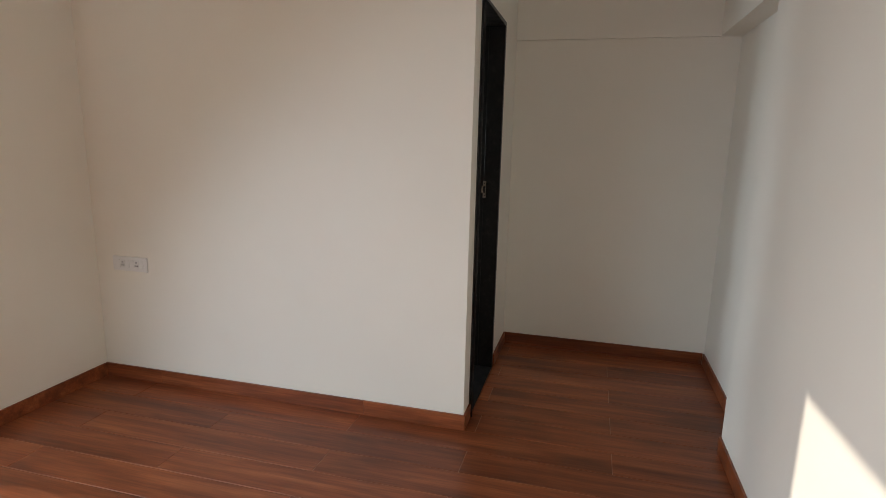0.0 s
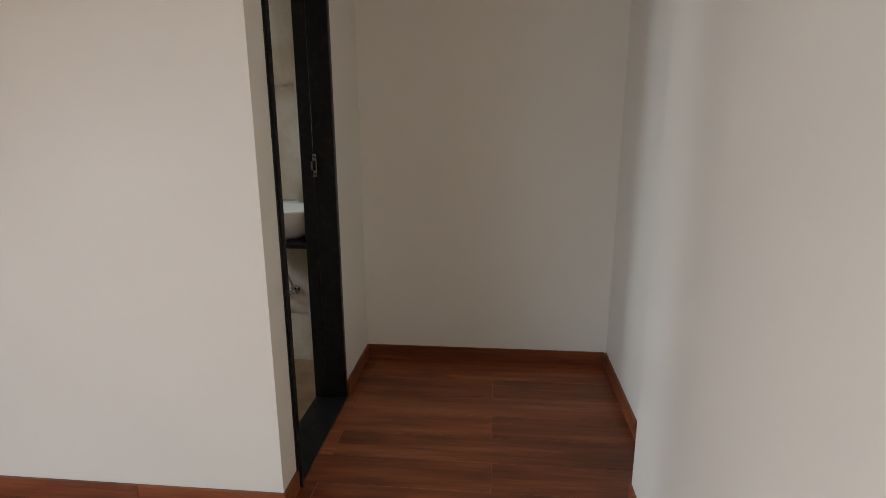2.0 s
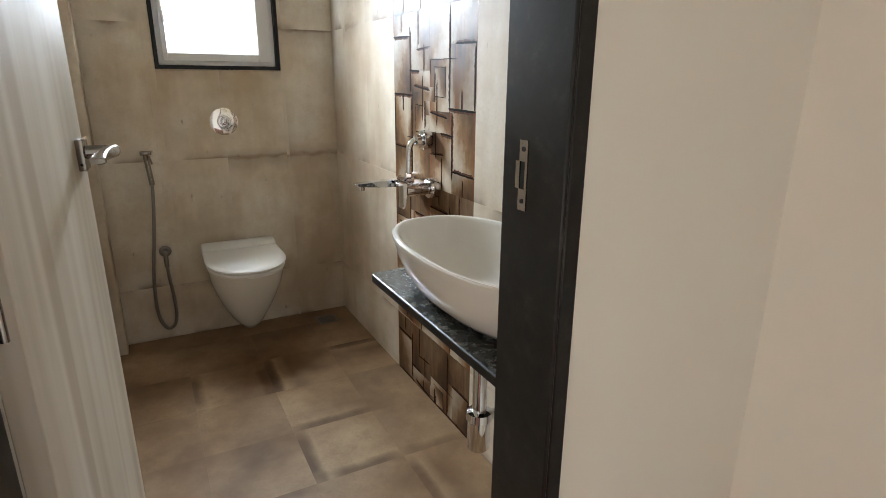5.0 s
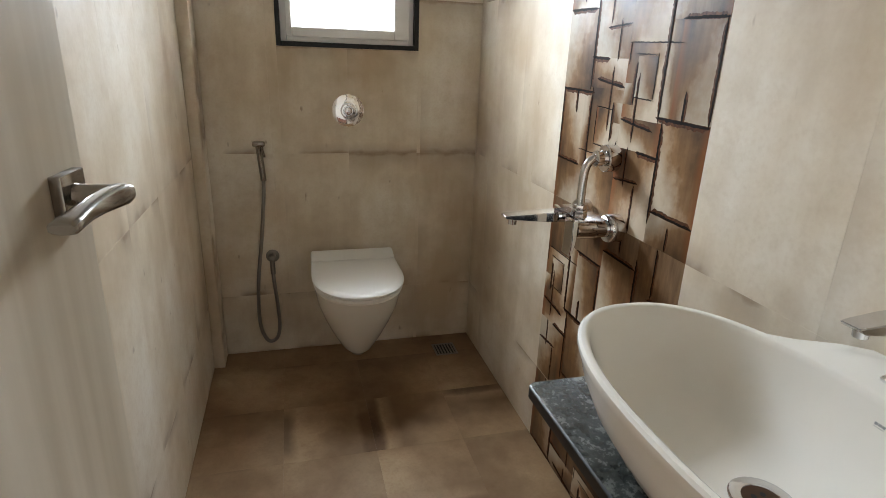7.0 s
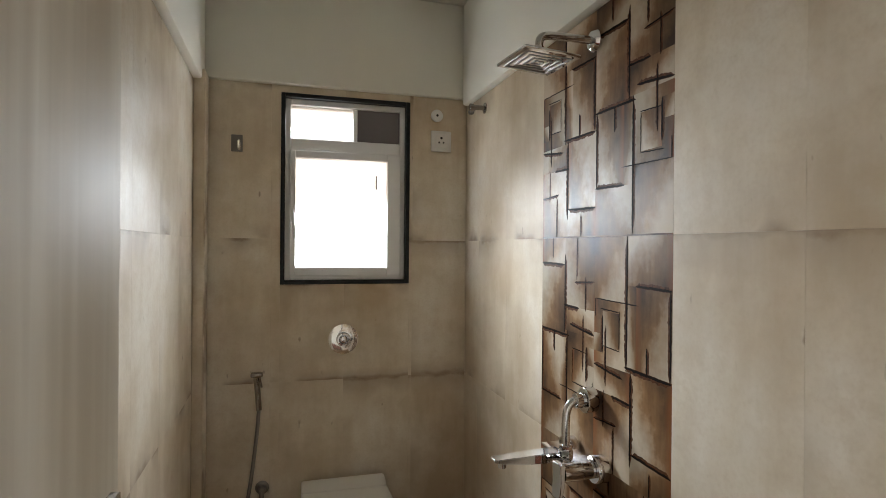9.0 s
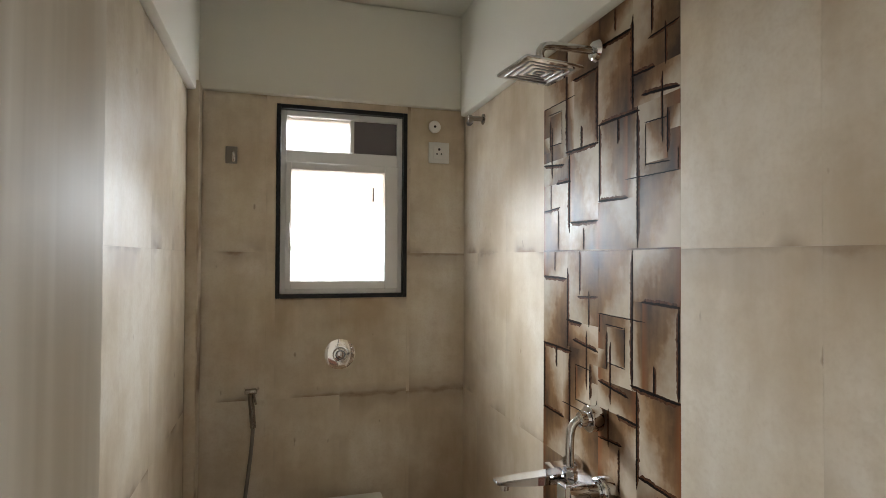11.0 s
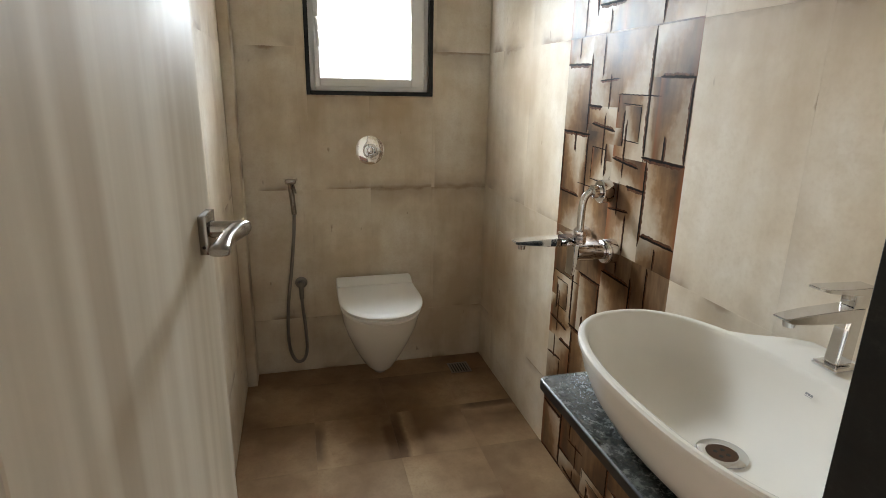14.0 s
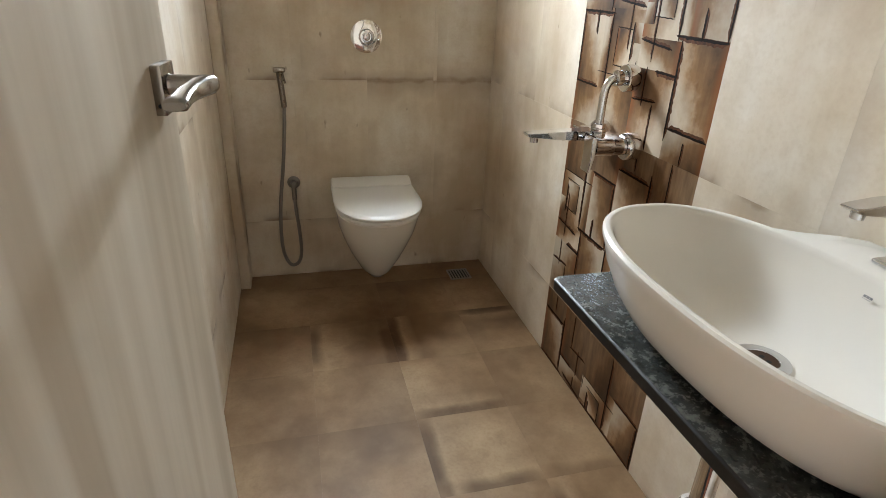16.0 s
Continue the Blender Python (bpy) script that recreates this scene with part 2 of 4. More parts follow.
# ceramic, metals, laminate, plastics
CERAMIC = material("white_glazed_ceramic", (0.80, 0.77, 0.71), 0.09)
g = Graph(CERAMIC)
g.rough(g.span(g.noise(g.world(), 6, 3), 0.3, 0.7, 0.07, 0.14))
SEATPLASTIC = material("white_seat_plastic", (0.80, 0.79, 0.755), 0.36)
CHROME = material("polished_chrome", (0.73, 0.73, 0.745), 0.06, 1.0)
g = Graph(CHROME)
g.rough(g.span(g.noise(g.world(), 30, 3), 0.3, 0.7, 0.03, 0.09))
SATIN = material("satin_nickel", (0.36, 0.335, 0.31), 0.2, 1.0)
BRIGHT = material("bright_chrome_plate", (0.93, 0.92, 0.90), 0.08, 1.0)
DARKSTEEL = material("dark_brushed_steel", (0.26, 0.24, 0.22), 0.35, 1.0)
STEEL = material("dull_steel_hose", (0.30, 0.28, 0.26), 0.38, 1.0)
g = Graph(STEEL)
g.bump(g.put("ShaderNodeTexWave", Vector=g.world(), Scale=110.0).outputs["Fac"], 0.6, 0.001)
HOLE = material("dark_hole", (0.01, 0.01, 0.01), 0.6)
RUST = material("brown_waste_strainer", (0.075, 0.036, 0.018), 0.4, 0.6)
SWITCH = material("white_switch_plastic", (0.78, 0.77, 0.74), 0.3)
ALU = material("white_coated_aluminium", (0.85, 0.85, 0.85), 0.4)
g = Graph(ALU)
g.rough(g.span(g.noise(g.world(), 40, 3), 0.3, 0.7, 0.3, 0.45))
FANBOARD = material("grey_vent_board", (0.16, 0.14, 0.15), 0.5)
INK = material("grey_ink", (0.25, 0.25, 0.26), 0.5)
FROST = material("frosted_glass", (0.95, 0.95, 0.95), 0.5)
g = Graph(FROST)
tr = g.put("ShaderNodeBsdfTranslucent", Color=(0.96, 0.97, 0.98, 1))
gl = g.put("ShaderNodeBsdfGlossy", Color=(1, 1, 1, 1), Roughness=0.15)
mx = g.put("ShaderNodeMixShader", i0=0.05, i1=tr.outputs[0], i2=gl.outputs[0])
g.t.links.new(mx.outputs[0], g.t.nodes["Material Output"].inputs[0])

LAMINATE = material("pale_ash_laminate", rough=0.4)
g = Graph(LAMINATE)
gr = g.noise(g.world((9, 9, 0.4)), 1.0, 4, 0.5)
fi = g.noise(g.world((60, 60, 1.6)), 1.0, 4, 0.6)
band = g.noise(g.world((13, 13, 0.35)), 1.0, 2, 0.5)
blot = g.noise(g.world((5, 5, 1.3)), 1.0, 3, 0.5)
c = g.ramp(gr, (0.34, (0.56, 0.485, 0.38)), (0.5, (0.74, 0.67, 0.565)), (0.66, (0.83, 0.775, 0.68)))
c = g.mix(g.span(band, 0.50, 0.66, 0, 0.6), c, (0.50, 0.40, 0.29))
c = g.mix(g.span(blot, 0.52, 0.72, 0, 0.3), c, (0.48, 0.43, 0.35))
c = g.mix(g.span(fi, 0.45, 0.7, 0, 0.10), c, (0.40, 0.34, 0.26))
g.base(c)
g.rough(g.span(gr, 0.3, 0.7, 0.50, 0.60))
g.b.inputs["Specular IOR Level"].default_value = 0.07


# ---- building helpers ----
def box(bm, x0, x1, y0, y1, z0, z1):
    v = [bm.verts.new(q) for q in ((x0, y0, z0), (x1, y0, z0), (x1, y1, z0), (x0, y1, z0),
                                   (x0, y0, z1), (x1, y0, z1), (x1, y1, z1), (x0, y1, z1))]
    for f in ((3, 2, 1, 0), (4, 5, 6, 7), (0, 1, 5, 4), (1, 2, 6, 5), (2, 3, 7, 6), (3, 0, 4, 7)):
        bm.faces.new([v[i] for i in f])
    return v


def rbox(bm, x0, x1, y0, y1, z0, z1, r=0.003, seg=2):
    """A box with rounded edges."""
    v = box(bm, x0, x1, y0, y1, z0, z1)
    edges = list({e for q in v for e in q.link_edges})
    bmesh.ops.bevel(bm, geom=edges, offset=r, segments=seg, affect="EDGES", profile=0.5)


def cyl(bm, p0, p1, r0, r1=None, n=24):
    p0, p1 = Vector(p0), Vector(p1)
    r1 = r0 if r1 is None else r1
    q = (p1 - p0).to_track_quat("Z", "Y")
    rings = []
    for c, r in ((p0, r0), (p1, r1)):
        rings.append([bm.verts.new(c + q @ Vector((r * math.cos(2 * math.pi * k / n), r * math.sin(2 * math.pi * k / n), 0))) for k in range(n)])
    for k in range(n):
        bm.faces.new((rings[0][k], rings[0][(k + 1) % n], rings[1][(k + 1) % n], rings[1][k]))
    bm.faces.new(rings[0][::-1])
    bm.faces.new(rings[1])


def lathe(bm, centre, axis, profile, n=32):
    """Turns (distance along axis, radius) pairs round an axis."""
    centre = Vector(centre)
    q = Vector(axis).to_track_quat("Z", "Y")
    rings = [[bm.verts.new(centre + q @ Vector((r * math.cos(2 * math.pi * k / n), r * math.sin(2 * math.pi * k / n), d))) for k in range(n)] for d, r in profile]
    skin(bm, rings)


def skin(bm, rings, caps=True):
    for a, c in zip(rings, rings[1:]):
        m = len(a)
        for k in range(m):
            bm.faces.new((a[k], a[(k + 1) % m], c[(k + 1) % m], c[k]))
    if caps:
        bm.faces.new(rings[0][::-1])
        bm.faces.new(rings[-1])


def loft(bm, rings, caps=True):
    skin(bm, [[bm.verts.new(q) for q in r] for r in rings], caps)


def smooth_path(pts, steps=8):
    """Points along a soft curve through pts."""
    pts = [Vector(q) for q in pts]
    ext = [2 * pts[0] - pts[1]] + pts + [2 * pts[-1] - pts[-2]]
    out = []
    for i in range(1, len(ext) - 2):
        a, b1, c1, d = ext[i - 1:i + 3]
        for s in range(steps):
            t = s / steps
            out.append(0.5 * ((2 * b1) + (c1 - a) * t + (2 * a - 5 * b1 + 4 * c1 - d) * t * t + (3 * b1 - a - 3 * c1 + d) * t ** 3))
    out.append(pts[-1])
    return out


def tube(bm, pts, r, n=12):
    pts = [Vector(q) for q in pts]
    rings, side = [], None
    for i, q in enumerate(pts):
        d = (pts[min(i + 1, len(pts) - 1)] - pts[max(i - 1, 0)]).normalized()
        if side is None:
            side = d.orthogonal().normalized()
        side = (side - d * side.dot(d)).normalized()
        up = d.cross(side)
        rings.append([bm.verts.new(q + r * (math.cos(2 * math.pi * k / n) * side + math.sin(2 * math.pi * k / n) * up)) for k in range(n)])
    skin(bm, rings)


def mesh_of(name, bm, mat, smooth=False):
    me = bpy.data.meshes.new(name)
    bmesh.ops.recalc_face_normals(bm, faces=bm.faces)
    if smooth:
        for f in bm.faces:
            f.smooth = True
        for e in bm.edges:
            if len(e.link_faces) == 2 and e.calc_face_angle() > 0.7:
                e.smooth = False
    bm.to_mesh(me)
    bm.free()
    me.materials.append(mat)
    return me


def part(name, bm, mat, parent=None, label="", smooth=True):
    ob = new(name, mesh_of(name, bm, mat, smooth))
    ob.parent = parent
    return tagged(ob, label) if label else ob


def thing(name, label, category, at=(0, 0, 0), group=""):
    ob = new(name)
    ob.location = at
    ob.empty_display_size = 0.05
    tagged(ob, label, category, group)
    return ob


def hang(ob, parent):
    """Puts a part under a thing that stands away from the origin, keeping its place."""
    ob.parent = parent
    ob.matrix_parent_inverse = Matrix.Translation(-parent.location)
    return ob


def structure(name, mat, label, category, *sizes, bevel=0.0):
    bm = bmesh.new()
    for s in sizes:
        if bevel:
            rbox(bm, *s, r=bevel)
        else:
            box(bm, *s)
    return tagged(part(name, bm, mat, None, "", bool(bevel)), label, category, "", "structure")


# ---- structure ----
H = 2.75
XW, XB, YN, YS, XE = -2.10, -2.31, 1.192, 0.075, -0.14   # bedroom west face; bathroom tile faces
YP, XN, XP, YQ = 1.242, 1.284, 1.170, 0.154   # passage end; niche and pier faces; pier's north edge
wall_a = structure("wall_bedroom_north", PAINT, "cream painted plaster wall with wooden skirting", "wall", (-2.45, XE + 0.008, 0, YS - 0.008, -0.1, H))
wall_door = structure("wall_door", PAINT, "cream painted wall round the bathroom doorway", "wall",
                      (XE + 0.008, 0, 0, 0.122, -0.1, H), (XE + 0.008, 0, 0.798, YP, -0.1, H), (XE + 0.008, 0, 0.122, 0.798, 2.012, H))
wall_n = structure("wall_passage_end", PAINT, "cream painted wall closing the passage", "wall", (XE + 0.008, 1.40, YP, 1.35, -0.1, H))
wall_bn = structure("wall_bathroom_north", BGROUT, "bathroom wall clad in beige and brown tiles", "wall", (-2.45, XE + 0.008, 1.2, 1.35, -0.1, H))
wall_bs = structure("wall_bathroom_south", BGROUT, "beige tiled wall behind the bathroom door", "wall", (XB - 0.008, XE + 0.008, YS - 0.008, YS - 0.003, -0.1, 2.1))
wall_bw = structure("wall_bathroom_west", BGROUT, "beige tiled bathroom end wall with window", "wall",
                    (-2.45, XB - 0.008, YS - 0.008, 0.395, -0.1, H), (-2.45, XB - 0.008, 0.93, 1.2, -0.1, H),
                    (-2.45, XB - 0.008, 0.395, 0.93, -0.1, 1.26), (-2.45, XB - 0.008, 0.395, 0.93, 2.043, H))
wall_be = structure("wall_bathroom_east", WALLTILE, "beige tiled wall beside the bathroom door", "wall",
                    (XE, XE + 0.008, YS, 0.122, -0.01, 2.05), (XE, XE + 0.008, 0.798, YN, -0.01, 2.05))
wall_e = structure("wall_east", PAINT, "cream painted east wall of bedroom and passage", "wall", (XN, 1.40, YQ, YP, -0.1, H), (XN, 1.40, -5.1, -1.207, -0.1, H))
column = structure("wall_pier", PAINT, "cream painted wall pier standing slightly proud", "wall", (XP, 1.40, -1.207, YQ, -0.1, H))
structure("beam_passage_east", PAINT, "cream painted beam above the passage niche", "beam", (XP, XN, YQ + 0.0002, YP - 0.0002, 1.985, H - 0.002))
structure("beam_passage_end", PAINT, "cream painted beam across the passage end", "beam", (0.002, XP - 0.0002, YP - 0.022, YP - 0.0002, 1.985, H - 0.002))
wall_w = structure("wall_west", PAINT, "cream painted west wall with balcony opening", "wall",
                   (-2.40, XW, -1.0, 0, -0.1, H), (-2.40, XW, -5.1, -4.4, -0.1, H),
                   (-2.40, XW, -4.4, -1.0, 2.07, H), (-2.40, XW, -4.4, -1.0, -0.1, 0.03))
wall_s = structure("wall_south", PAINT, "plain cream painted bedroom wall", "wall", (-2.40, 1.40, -5.2, -5.1, -0.1, H))
ceiling = structure("ceiling_bedroom", WHITE, "white painted bedroom ceiling", "ceiling", (-2.45, 1.40, -5.2, 0.0, H, H + 0.12), (0.0, 1.40, 0, 1.35, H, H + 0.12))
ceiling_b = structure("ceiling_bathroom", WHITE, "white painted bathroom ceiling", "ceiling", (XB - 0.008, XE + 0.008, YS - 0.008, 1.2, 2.49, 2.6))
for bname, bsize in (("beam_bathroom_north", (XB + 0.028, XE, YN - 0.03, 1.2, 2.043, 2.488)), ("beam_bathroom_west", (XB - 0.008, XB + 0.028, YS - 0.008, 1.2, 2.075, 2.489)),
                     ("beam_bathroom_south", (XB + 0.028, XE, YS - 0.008, YS + 0.03, 2.043, 2.488))):
    structure(bname, WHITE, "cream painted plaster band above the wall tiles", "beam", bsize, bevel=0.010)
floor = structure("floor", GROUT, "reddish brown wood-look plank floor", "floor", (-2.45, 1.40, -5.2, 0.0, -0.1, -0.0015), (0.0, 1.40, 0.0, 1.35, -0.1, -0.0015))
floor_b = structure("floor_bathroom", FGROUT, "taupe stone-look tiled bathroom floor", "floor", (-2.45, XE, YS - 0.008, 1.35, -0.1, -0.0115))
pipe_box = structure("duct", WALLTILE, "beige tiled pipe duct in the corner", "duct", (XB, -2.20, YS, 0.116, -0.01, 2.08), bevel=0.002)

# balcony slab outside the bedroom opening
structure("balcony", BGROUT, "plain balcony slab outside the opening", "balcony", (-3.6, -2.40, -5.2, 0.0, -0.25, -0.02))

# granite door frame: two jambs with stop, head and sill
frame_b = thing("door_frame", "polished black granite frame lining the bathroom doorway", "door frame", (-0.07, 0.46, 0))
frame_b["kind"] = "structure"


def granite_piece(name, *sizes):
    bm = bmesh.new()
    for s in sizes:
        rbox(bm, *s, r=0.002, seg=1)
    return hang(part(name, bm, GRANITE), frame_b)


granite_piece("jamb", (XE - 0.005, 0.004, 0.122, 0.134, -0.01, 1.99), (0.0038, 0.018, 0.1295, 0.134, -0.01, 1.99))
far_jamb = granite_piece("jamb", (XE - 0.005, 0.004, 0.772, 0.798, -0.01, 1.99), (-0.087, 0.004, 0.764, 0.7718, 0.008, 1.982))
granite_piece("head", (XE - 0.005, 0.004, 0.122, 0.798, 1.9902, 2.010))
granite_piece("sill", (XE - 0.005, 0.004, 0.1344, 0.7716, -0.05, 0.006))
bm = bmesh.new()
for z0, z1, xa, xb in ((1.045, 1.075, -0.090, -0.072), (1.075, 1.113, -0.098, -0.089), (1.075, 1.113, -0.077, -0.072), (1.113, 1.142, -0.090, -0.072)):
    box(bm, xa, xb, 0.7615, 0.7638, z0, z1)
strike = hang(part("strike_plate", bm, SATIN, None, "bright steel strike plate", False), far_jamb)
strike.matrix_parent_inverse = Matrix()
bm = bmesh.new()
cyl(bm, (-0.081, 0.7615, 1.058), (-0.081, 0.7605, 1.058), 0.0035, n=10)
cyl(bm, (-0.081, 0.7615, 1.130), (-0.081, 0.7605, 1.130), 0.0035, n=10)
screws = hang(part("screw", bm, HOLE), far_jamb)
screws.matrix_parent_inverse = Matrix()

# ---- door leaf ----
door = thing("door", "open pale ash laminate bathroom door with satin lever", "door", (-0.15, 0.165, 0))
bm = bmesh.new()
rbox(bm, -0.712, -0.150, 0.134, 0.165, 0.012, 1.975, r=0.0015, seg=1)
leaf = hang(part("leaf", bm, LAMINATE), door)
DY, HX = 0.165, -0.658                               # room side of the leaf; the handle's axis
bm = bmesh.new()
rbox(bm, HX - 0.027, HX + 0.027, DY + 0.0002, DY + 0.012, 1.059, 1.114, r=0.0012)
rose = part("rose", bm, SATIN, None, "square satin nickel rose")
bm = bmesh.new()
rings = []
# neck square to the leaf, then a blunt elbow and a flattened grip running back towards the hinge: along, out, up, half width, half height
for x, y, z, a, c in ((-0.014, 0.060, 1.090, 0.002, 0.004), (-0.011, 0.057, 1.090, 0.008, 0.0085), (-0.002, 0.052, 1.090, 0.0125, 0.0115), (0.014, 0.047, 1.089, 0.0120, 0.0110),
                      (0.036, 0.043, 1.088, 0.0105, 0.0095), (0.066, 0.041, 1.087, 0.0110, 0.0078), (0.092, 0.041, 1.086, 0.0128, 0.0068), (0.106, 0.042, 1.0855, 0.0130, 0.0060), (0.109, 0.042, 1.0855, 0.0112, 0.0040)):
    rings.append([(HX + x, DY + y + a * math.copysign(abs(math.cos(math.pi * j / 14)) ** 0.7, math.cos(math.pi * j / 14)),
                   z + c * math.copysign(abs(math.sin(math.pi * j / 14)) ** 0.7, math.sin(math.pi * j / 14))) for j in range(28)])
loft(bm, rings)
lever = part("lever", bm, SATIN, None, "curved satin nickel lever")
bm = bmesh.new()
lathe(bm, (HX, DY + 0.0122, 1.090), (0, 1, 0), [(0, 0.0125), (0.004, 0.0118), (0.030, 0.0112), (0.040, 0.0112)], 24)
neck = part("neck", bm, SATIN)
bm = bmesh.new()
cyl(bm, (HX + 0.0271, DY + 0.006, 1.070), (HX + 0.0276, DY + 0.006, 1.070), 0.0024, n=10)
hole = part("grub_screw", bm, HOLE)
for ob in (rose, lever, neck, hole):
    ob.parent = leaf
    ob.matrix_parent_inverse = Matrix()
for z in (0.25, 1.0, 1.75):
    bm = bmesh.new()
    cyl(bm, (-0.148, 0.150, z - 0.05), (-0.148, 0.150, z + 0.05), 0.005, n=12)
    hang(part("hinge", bm, SATIN), door)
door.rotation_euler.z = radians(-4.1)

# ---- bathroom window ----
win = thing("window_1", "small frosted bathroom window in a black granite surround", "window", (XB, 0.66, 1.26))
win["kind"] = "structure"


def wpart(name, mat, *sizes, label="", r=0.002, parent=None):
    bm = bmesh.new()
    for s in sizes:
        rbox(bm, *s, r=r, seg=1)
    ob = part(name, bm, mat, None, label)
    if parent:
        ob.parent = parent
        ob.matrix_parent_inverse = Matrix()
        return ob
    return hang(ob, win)


y0, y1, z0, z1 = 0.392, 0.932, 1.257, 2.046
for s in ((y0, y0 + 0.017, z0, z1), (y1 - 0.017, y1, z0, z1), (y0 + 0.0172, y1 - 0.0172, z0, z0 + 0.017), (y0 + 0.0172, y1 - 0.0172, z1 - 0.017, z1)):
    wpart("surround", GRANITE, (-2.449, XB + 0.004, *s), r=0.0015)
wf = wpart("window_frame", ALU, (-2.385, -2.335, 0.4085, 0.432, 1.2735, 2.0295), (-2.385, -2.335, 0.893, 0.9155, 1.2735, 2.0295),
           (-2.385, -2.335, 0.4315, 0.8935, 1.2735, 1.295), (-2.385, -2.335, 0.4315, 0.8935, 2.006, 2.0295), (-2.385, -2.335, 0.4315, 0.8935, 1.812, 1.866),
           (-2.385, -2.340, 0.690, 0.708, 1.867, 2.005))
sash = wpart("sash", ALU, (-2.3655, -2.325, 0.429, 0.451, 1.292, 1.815), (-2.3655, -2.325, 0.838, 0.896, 1.292, 1.815),
             (-2.3655, -2.325, 0.4512, 0.8378, 1.292, 1.3265), (-2.3655, -2.325, 0.4512, 0.8378, 1.7845, 1.815))
wpart("pane", FROST, (-2.364, -2.359, 0.448, 0.841, 1.323, 1.788), r=0.0005, label="bright frosted glass pane")
wpart("pane", FROST, (-2.362, -2.357, 0.431, 0.691, 1.865, 2.007), r=0.0005, label="bright frosted glass pane")
wpart("vent_board", FANBOARD, (-2.362, -2.352, 0.707, 0.894, 1.865, 2.007), label="grey board filling the vent opening")
bm = bmesh.new()
tube(bm, smooth_path([(-2.323, 0.440, 1.56), (-2.312, 0.440, 1.555), (-2.310, 0.442, 1.53), (-2.312, 0.446, 1.475), (-2.313, 0.448, 1.45)]), 0.007)
rbox(bm, -2.325, -2.321, 0.434, 0.448, 1.53, 1.585, r=0.001, seg=1)
hd = part("window_handle", bm, ALU, None, "white window handle")
hd.parent, hd.matrix_parent_inverse = sash, Matrix()
bm = bmesh.new()
rbox(bm, -2.3245, -2.322, 0.790, 0.796, 1.665, 1.725, r=0.001, seg=1)
st = part("sticker", bm, FANBOARD, None, "grey sticker remnant on the glass")
st.parent, st.matrix_parent_inverse = sash, Matrix()
st.location.x = -0.029

# ---- wash basin on granite counter ----
counter = thing("vanity_counter", "grey-black granite counter slab fixed to the tiled wall", "counter", (-0.44, 1.19, 0.723))


def rounded_outline(x0, x1, y0, y1, r, n=8):
    """Counter outline from above with the free front corner rounded."""
    arc = [(x0 + r - r * math.cos(math.pi / 2 * k / n), y0 + r - r * math.sin(math.pi / 2 * k / n)) for k in range(n + 1)]
    return [(x0, y1)] + arc + [(x1, y0), (x1, y1)]


bm = bmesh.new()
loft(bm, [[(qx, qy, qz) for qx, qy in rounded_outline(-0.7385, XE - 0.006, 0.7815, YN - 0.001, 0.012)] for qz in (0.7225, 0.7432)])
hang(part("slab", bm, COUNTER, None, "", False), counter)
bm = bmesh.new()
inner = rounded_outline(-0.7383, XE - 0.006, 0.7817, YN - 0.001, 0.0118)[:-1]
outer = rounded_outline(-0.7420, XE - 0.006, 0.7780, YN - 0.001, 0.0150)[:-1]
edge_rows = []
for (ax, ay), (ox, oy) in zip(inner, outer):
    mx, my = ox + (ax - ox) * 0.5, oy + (ay - oy) * 0.5
    edge_rows.append([(ax, ay, 0.7228), (ox, oy, 0.7232), (ox, oy, 0.7405), (mx, my, 0.7425), (ax, ay, 0.7430)])
loft(bm, edge_rows)
hang(part("polished_edge", bm, GRANITE, None, "rounded polished black granite edge"), counter)


